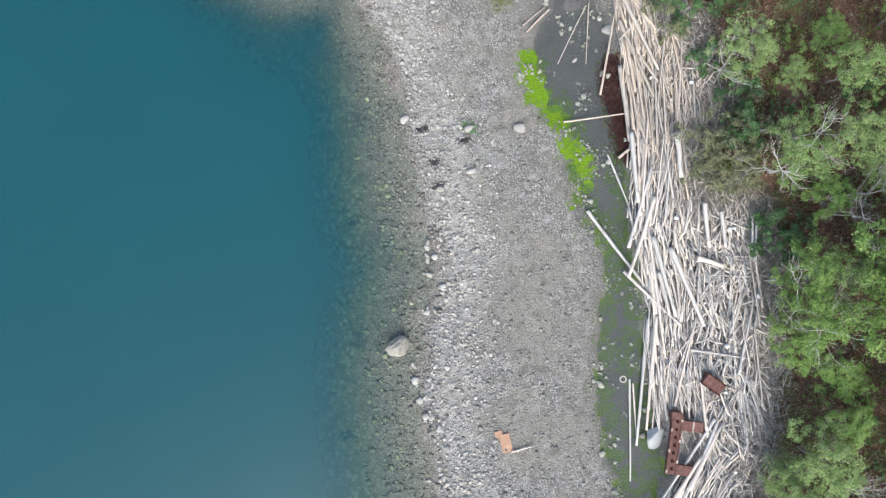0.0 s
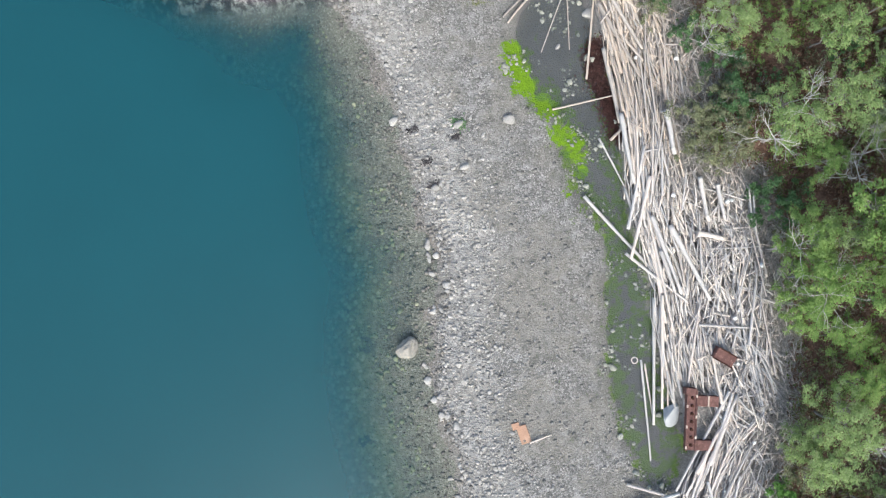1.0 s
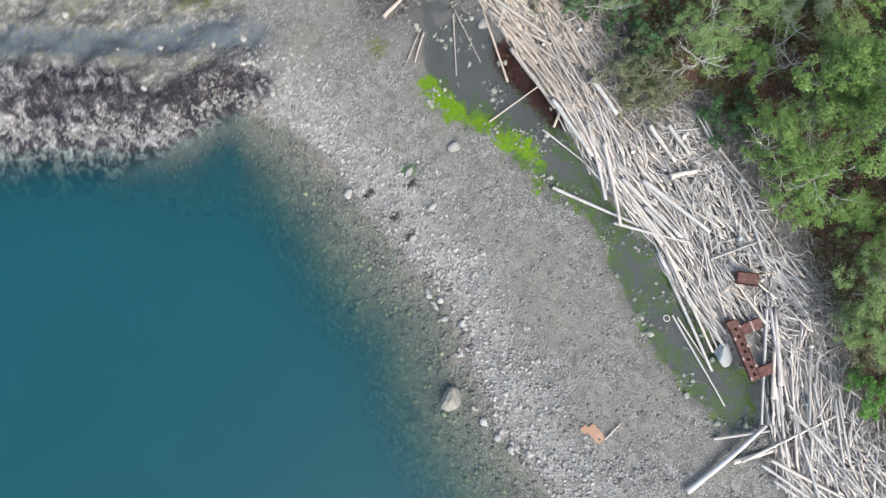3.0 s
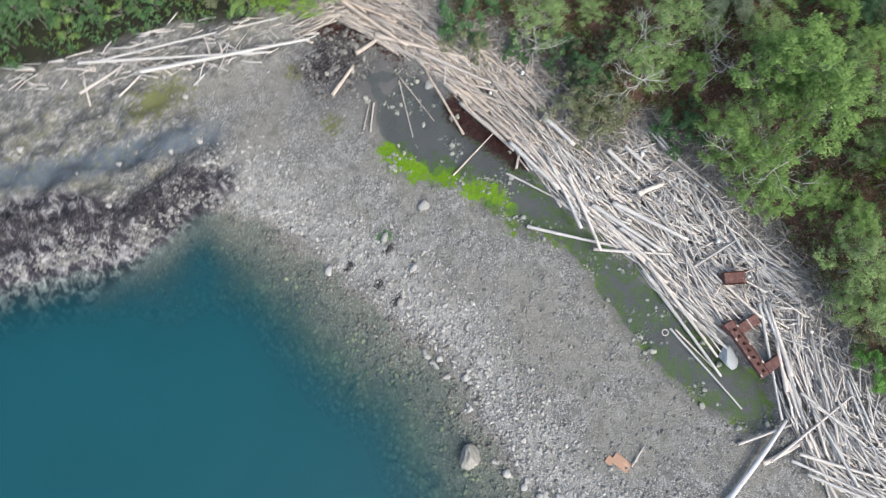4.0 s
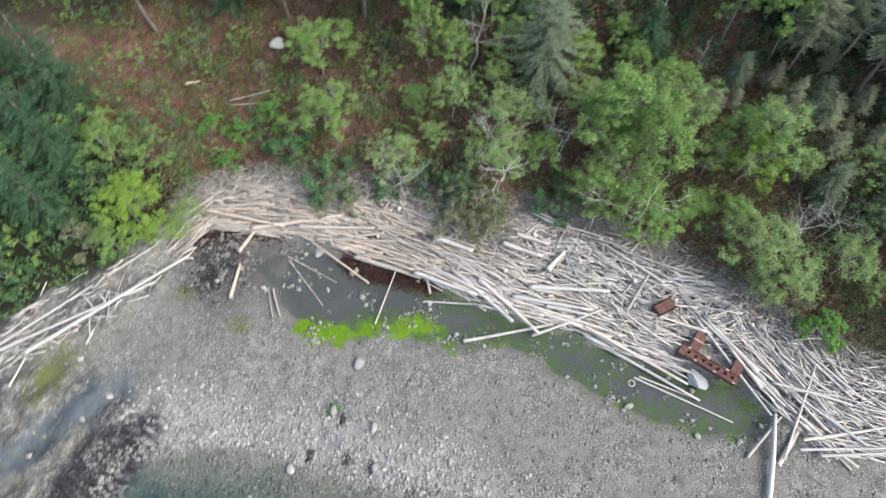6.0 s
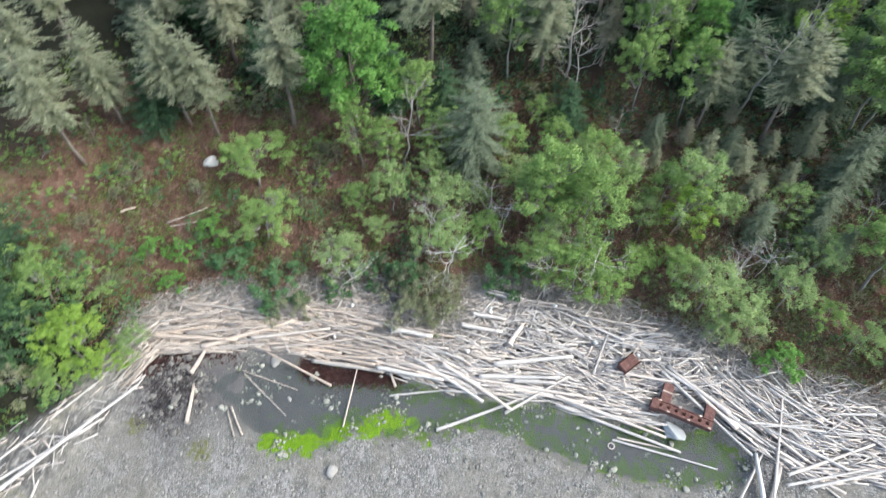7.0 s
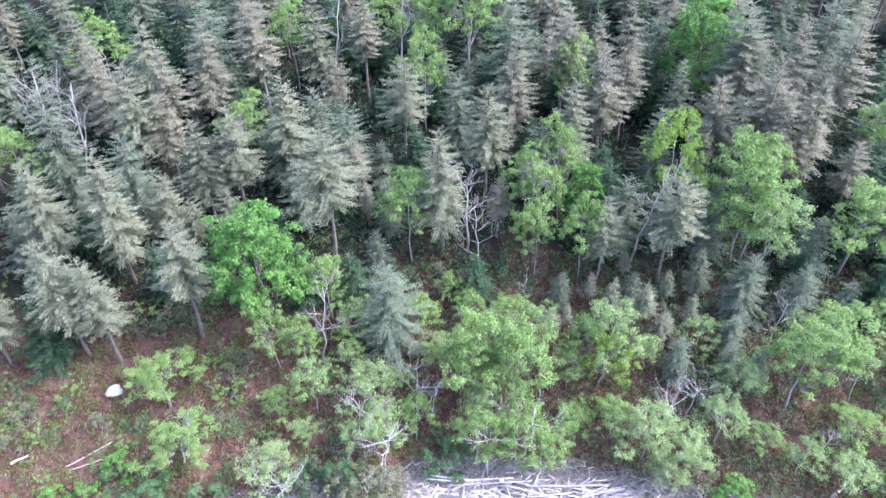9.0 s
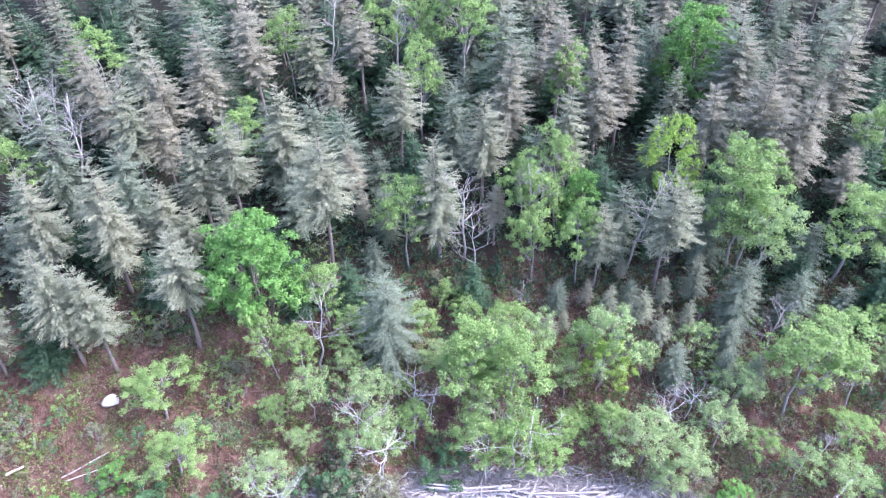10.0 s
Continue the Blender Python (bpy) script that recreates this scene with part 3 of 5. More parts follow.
def broadleaf(kind, leaf, bark, seed, height=8.0, reach=2.6, clumps=96, per=82, size=0.14, base=0.50, lobes=12):
    """A tree or shrub whose crown is several uneven boughs, each a loose group of leaf sprays."""
    r = np.random.default_rng(seed)
    tree = new(kind)
    s, c = Soup(), Soup()
    lean = r.normal(0, 0.05, 2)
    top = np.array([lean[0] * height, lean[1] * height, height * 0.8])
    stem = np.linspace(0, 1, 7)[:, None] * top + np.column_stack([r.normal(0, 0.09, 7), r.normal(0, 0.09, 7), np.zeros(7)])
    stem[0] = (0, 0, -0.6)
    s.tube(stem, np.linspace(0.10, 0.025, 7) * height / 8, 6)
    heads = []
    for k in range(lobes):
        a = k * 2.39996 + r.uniform(-0.5, 0.5)
        q = base + (0.95 - base) * (k + 0.6) / lobes
        away = reach * r.uniform(0.42, 0.85) * (1.1 - 0.85 * max(0.0, q - 0.6) / 0.4)
        heads.append((np.array([away * math.cos(a) + lean[0] * q * height, away * math.sin(a) + lean[1] * q * height, q * height]), reach * r.uniform(0.36, 0.56)))
    for k in range(clumps):
        head, wide = heads[k % lobes]
        up = unit(r.normal(0, 1, 3) + np.array([0, 0, 0.5]))
        off = up * r.uniform(0.45, 1.0) * wide * np.array([1.0, 1.0, 0.7])
        mid = head + off
        if k % 3 == 0:
            root = np.array([head[0] * 0.3, head[1] * 0.3, max(0.3, head[2] - 0.75 * np.hypot(head[0], head[1]) - 0.3)])
            s.tube([root, 0.5 * (root + mid) + r.normal(0, 0.1, 3), mid], [0.035, 0.022, 0.008], 3, False)
        n = int(per * r.uniform(0.5, 1.35))
        spread = r.uniform(0.24, 0.50) * reach / 2.6
        shell = unit(r.normal(0, 1, (n, 3)) + np.array([0, 0, 0.55]))
        rel = shell * (r.uniform(0.15, 1, (n, 1)) ** 0.45) * np.array([spread, spread, spread * 0.62]) * (1 + 0.25 * np.sin(5 * shell[:, :1] + 7 * shell[:, 1:2] + k))
        nrm = unit(0.7 * shell + np.array([0, 0, 0.5]) + r.normal(0, 0.38, (n, 3)))
        along = unit(np.cross(nrm, r.normal(0, 1, (n, 3))))
        ln = size * r.uniform(0.6, 1.4, n)
        c.leaves(mid + rel, along * ln[:, None], ln * r.uniform(0.75, 1.1, n), nrm)
    part("trunk", s.mesh("trunk", bark), tree)
    part("crown", c.mesh("crown", leaf), tree)
    return tree


def dead_tree(kind, wood, seed, height=7.0, arms=6, low=0.35, sweep=1.0):
    r = np.random.default_rng(seed)
    s = Soup()
    top = np.array([r.normal(0, 0.5), r.normal(0, 0.5), height * 0.8])
    stem = np.linspace(0, 1, 7)[:, None] * top + np.column_stack([r.normal(0, 0.07, 7), r.normal(0, 0.07, 7), np.zeros(7)])
    stem[0] = (0, 0, -0.6)
    s.tube(stem, np.linspace(0.065, 0.015, 7), 6)
    tree = new(kind)
    part("trunk", s.mesh("trunk", wood), tree)
    for k in range(arms):
        b = Soup()
        u = r.uniform(low, 1.0)
        foot = stem[int(6 * u)]
        a = k * 2.4 + r.uniform(-0.6, 0.6)
        limbs(b, r, foot, (math.cos(a), math.sin(a), 0.75 / sweep ** 1.5), sweep * height * r.uniform(0.10, 0.19) * (1.35 - 0.6 * u), 0.022 * sweep, 3 if k % 3 == 0 else 2, [], 4, 0.7, 0.12)
        part("branch", b.mesh("branch", wood), tree)
    return tree


class Stand:
    """Variants of one kind of tree, each placed first and then copied."""

    def __init__(self, variants, label, category, group):
        self.v, self.k, self.used = variants, 0, set()
        self.label, self.category, self.group = label, category, group

    def put(self, x, y, factor, turn, dz=-0.1, sz=None, lean=(0, 0)):
        ob = self.v[self.k % len(self.v)]
        self.k += 1
        m = placed(x, y, ground(x, y) + dz, factor, turn, lean[0], lean[1], sz)
        if ob.name in self.used:
            return copy_thing(ob, m @ Matrix.Diagonal((1 / ob.scale[0], 1 / ob.scale[1], 1 / ob.scale[2], 1)))
        self.used.add(ob.name)
        ob.matrix_basis = m
        return tagged(ob, self.label, self.category, self.group)


S_GREY = Stand([conifer("conifer_tree", CONIFER_GREY, BARK, 20 + i, 12, 2.75 + 0.15 * i, 0.24 + 0.07 * i) for i in range(4)], "tall conifer with thin grey-green needles on the hillside", "tree", "hillside conifers")
S_TAN = Stand([conifer("conifer_tree", CONIFER_TAN, BARK, 30 + i, 12, 2.5 + 0.15 * i, 0.26 + 0.07 * i) for i in range(4)], "weathered conifer with greyish tan drying needles", "tree", "weathered conifers")
S_BLUE = Stand([conifer("spruce_tree", CONIFER_BLUE, BARK, 40 + i, 12, 3.9 + 0.2 * i, 0.05, 0.9, 0.5) for i in range(3)], "dense blue-green spruce tree among brown bracken", "tree", "spruces")
S_DARK = Stand([conifer("fir_tree", CONIFER_DARK, BARK, 50 + i, 12, 3.1 + 0.3 * i, 0.05, 0.25) for i in range(3)], "dark green young fir in the shaded wood", "tree", "dark firs")
S_GREY_FAR = Stand([conifer("conifer_tree", CONIFER_GREY, BARK, 120 + i, 12, 2.7 + 0.15 * i, 0.26 + 0.07 * i, 0.6) for i in range(3)], "tall conifer with thin grey-green needles deep in the wood", "tree", "far conifers")
S_TAN_FAR = Stand([conifer("conifer_tree", CONIFER_TAN, BARK, 130 + i, 12, 2.5 + 0.15 * i, 0.26 + 0.07 * i, 0.6) for i in range(3)], "weathered tan conifer deep in the wood", "tree", "far weathered conifers")
S_ALDER = Stand([broadleaf("alder_tree", ALDER, ALDER_BARK, 60 + i) for i in range(5)], "fresh green alder tree with a loose spreading crown", "tree", "alders")
S_PALE = Stand([broadleaf("alder_tree", PALEGREEN, ALDER_BARK, 70 + i, per=62) for i in range(4)], "thinly leaved pale green alder with grey branches", "tree", "pale alders")
S_MAPLE = Stand([broadleaf("maple_tree", MAPLE, BARK, 80 + i, 8, 2.6, 230, 90, 0.15, 0.30, 22) for i in range(3)], "bright green leafy maple tree at the wood's edge", "tree", "maples")
S_LIME = Stand([broadleaf("birch_tree", LIME, ALDER_BARK, 84 + i, base=0.4) for i in range(2)], "yellow-green tree in fresh leaf", "tree", "yellow-green trees")
S_OLIVE = Stand([broadleaf("shrub", OLIVE, ALDER_BARK, 88 + i, 3, 1.6, 44, 44, 0.12, 0.12, 8) for i in range(3)], "dense olive-grey shrub overhanging the driftwood", "shrub", "shore shrubs")
S_TEAL = Stand([broadleaf("shrub", TEAL, ALDER_BARK, 92 + i, 3, 1.5, 24, 38, 0.15, 0.15, 6) for i in range(3)], "dark green leafy shrub on the wooded slope", "shrub", "green shrubs")
S_THICK = Stand([broadleaf("shrub", TEAL, ALDER_BARK, 192 + i, 3, 1.5, 50, 60, 0.14, 0.12, 8) for i in range(2)], "thick dark green shrub beside the driftwood bank", "shrub", "thick shrubs")
S_EDGE = Stand([broadleaf("bush", MAPLE, ALDER_BARK, 196, 3, 1.5, 60, 62, 0.14, 0.12, 8)], "thick bright green bush at the driftwood's edge", "bush", "edge bushes")
S_BUSH = Stand([broadleaf("bush", ALDER, ALDER_BARK, 96 + i, 3, 1.5, 24, 38, 0.15, 0.15, 6) for i in range(3)], "light green bush growing among brown bracken", "bush", "light bushes")
S_DEAD = Stand([dead_tree("dead_tree", DEADWOOD, 100 + i, 7, 8 + i % 3) for i in range(4)], "leafless dead tree with bleached grey branches", "dead tree", "dead trees")

S_BARE = Stand([dead_tree("bare_tree", PALEWOOD, 110 + i, 7, 7, 0.7, 1.7) for i in range(3)], "crooked leafless tree with spreading bleached branches", "dead tree", "bare crooked trees")

GREY = [(34.5, 46.2, 12), (38.5, 48.4, 12), (31.0, 43.4, 11), (36.6, 42.6, 12), (42.8, 45.6, 12), (27.7, 31.1, 12), (27.9, 28.6, 11), (30.2, 22.7, 12), (34.8, 30.0, 13), (38.0, 21.6, 8), (37.8, 24.9, 7), (39.1, 13.4, 14), (41.1, 4.0, 13), (41.8, 24.9, 11), (42.8, 22.4, 12),
        (45.4, 18.4, 13), (59.7, 18.3, 12), (48.3, 0.4, 12), (38.8, -9.7, 9), (39.0, -14.9, 12), (49.7, -7.0, 12), (34.3, 35.4, 12), (45.2, 31.8, 13), (51.3, 8.6, 12), (48.7, -18.8, 8),
        (38.3, 27.1, 9), (34.4, -12.8, 5.5), (33.0, -14.5, 4.5), (35.6, -10.4, 5), (37.2, -17.6, 6), (24.6, 41.2, 13), (21.6, 37.4, 12), (25.9, 36.3, 11)]
TAN = [(51.8, 38.6, 13), (52.5, 27.4, 13), (56.5, 23.4, 13), (55.4, 15.4, 9), (53.6, -1.5, 13), (53.2, -10.5, 13), (56.4, -12.8, 10), (56.3, -23.4, 13), (55.7, -27.9, 14), (55.5, -32.2, 14),
       (50.4, -20.6, 12), (50.1, -24.0, 13), (48.8, -27.5, 13), (48.0, -25.1, 12), (49.1, 30.0, 12), (60.7, 13.7, 12), (59.3, -13.1, 13), (45.6, 29.3, 10), (46.1, 12.8, 8), (58.9, -6.8, 13),
       (48.1, 35.7, 13), (43.8, 11.1, 5), (43.4, -0.9, 7)]
FIRS = [(4.6, 35.6, 11), (8.3, 36.4, 11), (0.4, 38.0, 9), (-4.4, 40.0, 9), (12.4, 38.4, 11)]
BLUE = [(48.2, 13.3, 9), (36.7, -6.4, 4), (32.9, -19.7, 4.5), (51.2, -15.5, 8), (35.9, -25.3, 6), (60.6, -32.1, 13), (56.5, 28.3, 12), (42.0, 37.4, 12), (43.1, 9.0, 6),
        (42.1, -11.8, 8), (42.1, -19.0, 8), (35.9, -20.8, 7), (50.1, 16.5, 9), (59.4, -1.4, 13), (57.5, -23.4, 14), (40.2, 30.3, 10)]
ALDERS = [(27.8, 0.6, 10.5, 3.2), (27.6, -2.4, 9.5, 3.0), (28.5, 1.6, 7, 2.4), (28.2, -0.9, 6, 2.2), (23.9, -3.0, 6.0, 2.6), (23.5, -0.2, 6.2, 2.4), (23.7, -4.8, 5, 2.0), (24.7, 4.6,
          5, 1.7), (28.9, 16.0, 8, 1.8), (33.3, 12.6, 7, 2.1), (29.1, 13.9, 6, 1.8), (24.7, 23.8, 5, 3.0), (20.6, 21.4, 4.5, 2.7), (31.8, -7.9, 6, 1.8), (26.2, -10.2, 4, 1.8),
          (28.5, -23.6, 9, 3.3), (41.1, -21.5, 11, 3.6), (39.4, -8.2, 9, 2.2), (45.8, -6.6, 10, 2.6), (42.6, -4.3, 9, 2.5), (40.0, 6.6, 10, 2.9), (39.5, -4.4, 8, 2.4), (5.0, 30.7,
          3, 1.8)]
FAR_ALDERS = [(10.4, 33.8, 5, 2.0), (61.6, 21.6, 10, 2.9), (57.0, 7.0, 11, 2.9), (65.5, 8.2, 11, 3.2), (64.8, 3.2, 13, 4.4), (44.2, -23.0, 11, 3.5), (41.2, -22.2, 9, 3.1), (40.5, -30.1, 10, 3.8), (57.0,
              -7.9, 11, 2.6), (44.4, -3.5, 9, 2.3), (41.1, 41.4, 9, 2.9), (50.5, -35.5, 10, 3.1), (30.6, -27.0, 8, 3.7)]
PALES = [(31.0, -3.9, 7, 2.2), (25.4, -0.3, 6, 2.0), (26.1, 8.2, 6, 2.4), (23.1, 7.7, 5, 2.6), (26.0, 12.5, 6, 2.0), (20.4, 15.1, 4, 2.4), (30.8, -9.8, 8, 2.9), (28.5, -19.3, 5,
         2.1), (38.8, -22.6, 10, 3.0), (9.6, 27.0, 3, 1.6), (24.6, -12.3, 6, 2.6), (23.6, -14.5, 5, 2.5), (22.4, -13.7, 4, 1.7)]
MAPLES = [(32.0, 18.1, 12.5, 3.7), (61.8, -21.1, 12, 4.1), (43.6, -8.5, 8, 2.0)]
LIMES = [(30.0, -9.5, 6, 2.0), (45.3, -16.2, 12, 2.7), (7.2, 29.7, 5, 2.5), (8.6, 30.6, 4.2, 1.7), (7.4, 28.2, 3, 1.4)]
TEALS = [(18.2, 23.2, 2.5, 2.1), (16.9, 18.9, 2.8, 2.2), (20.7, 9.4, 3, 1.7), (20.6, 12.6, 2.5, 1.6), (18.4, 14.7, 2, 1.3), (22.9, 2.3, 3, 1.8)]
EDGES = [(21.7, -18.5, 2.8, 1.7), (19.8, 25.8, 2.0, 1.3), (17.6, 27.4, 1.6, 1.2), (15.2, 27.2, 1.6, 1.1), (17.0, 29.6, 1.8, 1.2)]
OLIVES = [(18.0, 8.2, 2.6, 1.9), (19.3, 9.3, 2.8, 2.0), (19.9, 7.6, 3.0, 2.0), (18.6, 6.5, 2.6, 1.8), (20.9, 9.4, 3.0, 1.9), (20.6, 6.3, 2.6, 1.7), (15.7, 17.2, 2.5, 1.8), (23.0, -16.2, 2.5, 1.6), (4.1, 32.2, 4, 1.7)]
DEADS = [(43.5, 39.4, 11), (42.8, 36.8, 11), (62.1, 17.6, 10), (63.4, 10.8, 11), (39.2, 0.4, 7), (44.0, -4.2, 9), (41.0, -12.6, 9), (29.8, 12.8, 8), (27.4, -14.4, 4.5), (25.2, -25.4, 4.2),
         (33.5, -22.9, 6), (36.3, -3.4, 4), (20.3, 14.3, 3.5), (21.3, 21.3, 4.5), (41.6, 1.9, 9), (29.5, -28.7, 5), (26.3, 4.9, 6)]
BARES = [(22.8, -0.9, 7.0), (24.5, -3.8, 7.2), (21.1, 6.7, 7.2), (23.7, 8.7, 6.2), (18.6, 13.1, 5.2), (26.6, 3.7, 5.6), (26.2, -14.4, 5.4), (28.0, -16.2, 5.0), (20.0, 15.2, 4.6)]
spots = []
for stand, rows, built in ((S_GREY, GREY, 12), (S_TAN, TAN, 12), (S_BLUE, BLUE, 12), (S_DARK, FIRS, 12), (S_DEAD, DEADS, 5), (S_BARE, BARES, 7)):
    for x, y, h in rows:
        stand.put(x, y, h / built, rng.uniform(0, 360), lean=rng.normal(0, 1.6, 2))
        spots.append((x, y, 2.2 if h > 6 else 1.4))
for stand, rows, built, reach in ((S_ALDER, ALDERS + FAR_ALDERS, 8, 2.6), (S_PALE, PALES, 8, 2.6), (S_MAPLE, MAPLES, 8, 2.6), (S_LIME, LIMES, 8, 2.6), (S_THICK, TEALS, 3, 1.5), (S_EDGE, EDGES, 3, 1.5), (S_OLIVE, OLIVES, 3, 1.6)):
    for x, y, h, w in rows:
        stand.put(x, y, 0.98 * w / reach, rng.uniform(0, 360), sz=h / built)
        spots.append((x, y, w))

# a broad round-topped spruce standing by itself in the bracken
S_BLUE.put(31.3, 7.2, 0.92, 40, sz=0.78)
spots.append((31.3, 7.2, 2.6))

# slender saplings at the foot of the wood
for x, y in scatter(70, lambda x, y: (side(VEGLINE, x, y) > 8.5) & (side(VEGLINE, x, y) < 17), 30, 41, -24, -4, 16):
    if any((x - a) ** 2 + (y - b) ** 2 < 1.9 ** 2 for a, b, _ in spots):
        continue
    q = rng.uniform()
    (S_TAN if q < 0.4 else S_GREY if q < 0.7 else S_BLUE).put(x, y, rng.uniform(0.22, 0.42), rng.uniform(0, 360))
    spots.append((x, y, 1.0))

# the rest of the wood
woods = scatter(5000, lambda x, y: (side(VEGLINE, x, y) > 1.0) & (side(VEGLINE, x, y) < 68), -25, 92, -72, 88, 5)
for (x, y), dv in zip(woods, side(VEGLINE, woods[:, 0], woods[:, 1])):
    north = x < 13 and y > 26
    if north and dv < 12 and math.sin(37.1 * x + 11.3 * y) > -0.2:
        continue
    if abs(y) > 0.72 * (x + 6.5) + (22 if y > 0 else 10) and not north:
        continue
    if (dv < (11 if y > 31 else 13) and not (north and dv > 3)) or (-20 < y < 12 and dv < 15):
        continue
    if any((x - a) ** 2 + (y - b) ** 2 < (4.7 - 1.3 * north) ** 2 for a, b, _ in spots) or len(spots) > 520:
        continue
    spots.append((x, y, 2.2))
    q = 0.34 * rng.uniform() if (y > 31 and dv < 17 and not north) else rng.uniform() if not north else rng.uniform(0.75, 0.93)
    far = dv > 30
    stand = (S_GREY_FAR if far else S_GREY) if q < 0.34 else (S_TAN_FAR if far else S_TAN) if q < 0.60 else S_BLUE if q < 0.74 else S_DARK if q < 0.91 else S_ALDER if q < 0.985 else S_DEAD
    h = rng.uniform(5, 11) if stand in (S_BLUE, S_DARK, S_ALDER) else rng.uniform(8, 13.5)
    built = 7 if stand is S_DEAD else 8 if stand is S_ALDER else 12
    stand.put(x, y, h / built, rng.uniform(0, 360), lean=rng.normal(0, 1.6, 2))

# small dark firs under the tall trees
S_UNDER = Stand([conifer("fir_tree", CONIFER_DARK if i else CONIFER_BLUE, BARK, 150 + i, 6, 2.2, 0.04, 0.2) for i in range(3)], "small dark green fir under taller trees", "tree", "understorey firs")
for x, y in scatter(2500, lambda x, y: (side(VEGLINE, x, y) > 13) & (side(VEGLINE, x, y) < 60), -10, 88, -66, 70, 25):
    if abs(y) > 0.72 * (x + 6.5) + 10 or any((x - a) ** 2 + (y - b) ** 2 < 2.2 ** 2 for a, b, _ in spots) or S_UNDER.k >= 170:
        continue
    S_UNDER.put(x, y, rng.uniform(0.7, 1.35), rng.uniform(0, 360))
    spots.append((x, y, 1.4))

# young alders on the slope
for x, y in scatter(500, lambda x, y: (side(VEGLINE, x, y) > 1.6) & (side(VEGLINE, x, y) < 14) & (y < 16), 16, 45, -34, 16, 15):
    if any((x - a) ** 2 + (y - b) ** 2 < (1.2 + (0.56 if y > -10 else 0.7) * w) ** 2 for a, b, w in spots):
        continue
    w = rng.uniform(1.3, 2.3)
    (S_ALDER if rng.uniform() < 0.55 else S_PALE).put(x, y, 0.95 * w / 2.6, rng.uniform(0, 360), sz=rng.uniform(2.8, 5.0) / 8)
    spots.append((x, y, w))

# shrubs on the slope
low = scatter(1600, lambda x, y: (side(VEGLINE, x, y) > 1.7) & (side(VEGLINE, x, y) < 17), -30, 45, -45, 50, 6)
count = 0
for x, y in low:
    near = min(math.hypot(x - a, y - b) / w for a, b, w in spots)
    bay = x < 13 and y > 26
    if near < (0.55 if bay else 0.8) or count > 390 or (17 < x < 28 and 21 < y < 33 and rng.uniform() < 0.4):
        continue
    f = rng.uniform(0.35, 0.8) if not bay else rng.uniform(0.7, 1.2)
    spots.append((x, y, 1.5 * f))
    count += 1
    q = rng.uniform()
    (S_TEAL if q < (0.62 if bay else 0.36) else S_BUSH if bay else S_BUSH if q < 0.78 else S_OLIVE).put(x, y, f, rng.uniform(0, 360))


def tufts(name, n, material, label, where, seed, spread, height, blades, width):
    """Low growth that nobody could count, as one mesh."""
    r = np.random.default_rng(seed)
    xy = scatter(n, where, -45, 75, -60, 60, seed)
    z = land(xy[:, 0], xy[:, 1])[0]
    at = np.repeat(np.column_stack([xy, z]), blades, 0)
    k = len(at)
    a = r.uniform(0, 2 * math.pi, k)
    out = np.column_stack([np.cos(a), np.sin(a), r.uniform(0.25, 1.2, k)])
    ln = r.uniform(0.5, 1.2, k) * spread
    at = at + np.column_stack([r.normal(0, 0.3 * spread, (k, 2)), r.uniform(0.0, height, k)])
    s = Soup()
    s.leaves(at, unit(out) * ln[:, None], ln * width, unit(r.normal(0, 0.5, (k, 3)) + (0, 0, 1)))
    tagged(new(name, s.mesh(name, material)), label, "undergrowth", kind="stuff")


def mounds(name, n, material, label, where, seed, small, large, per, leaf):
    """Low domed clumps of growth, too many to count, as one mesh."""
    r = np.random.default_rng(seed)
    xy = np.repeat(scatter(n, where, -30, 60, -50, 50, seed), per, 0)
    rad = np.repeat(small + (large - small) * r.uniform(0, 1, n) ** 2, per)[:, None]
    k = len(xy)
    shell = unit(r.normal(0, 1, (k, 3)) + (0, 0, 0.7))
    shell[:, 2] = np.abs(shell[:, 2])
    at = np.column_stack([xy, land(xy[:, 0], xy[:, 1])[0]]) + shell * rad * r.uniform(0.5, 1.05, (k, 1)) * (1, 1, 0.85)
    nrm = unit(shell + r.normal(0, 0.4, (k, 3)))
    ln = leaf * r.uniform(0.6, 1.5, k)
    s = Soup()
    s.leaves(at, unit(np.cross(nrm, r.normal(0, 1, (k, 3)))) * ln[:, None], ln * 0.6, nrm)
    tagged(new(name, s.mesh(name, material)), label, "undergrowth", kind="stuff")


def slope(x, y, far=18.0):
    return (side(VEGLINE, x, y) > 0.9) & (side(VEGLINE, x, y) < far) & (x > 12) & (np.abs(y - 1) < 36)


mounds("bracken_mounds", 1150, BRACKEN, "hummocks of dead reddish-brown bracken", lambda x, y: slope(x, y) & (ripple(x, y, 2.2, 41) > -0.35), 71, 0.45, 1.1, 52, 0.21)
mounds("fern_clumps", 1000, GRASS, "low clumps of fresh green fern and bramble", lambda x, y: slope(x, y) & (ripple(x, y, 3.0, 17) > -0.15), 72, 0.45, 1.05, 62, 0.15)
mounds("heath_clumps", 1300, OLIVE, "low olive-brown heath clumps among dead bracken", lambda x, y: slope(x, y, 24) & (ripple(x, y, 2.5, 23) > np.where(y < -6, -0.6, 0.2)), 73, 0.3, 0.95, 40, 0.15)
mounds("straw_clumps", 900, DRYBRUSH, "pale straw-brown dry grass clumps on the slope", lambda x, y: slope(x, y) & (ripple(x, y, 2.9, 51) > np.where(y < -6, -0.35, 0.25)), 74, 0.22, 0.6, 26, 0.18)
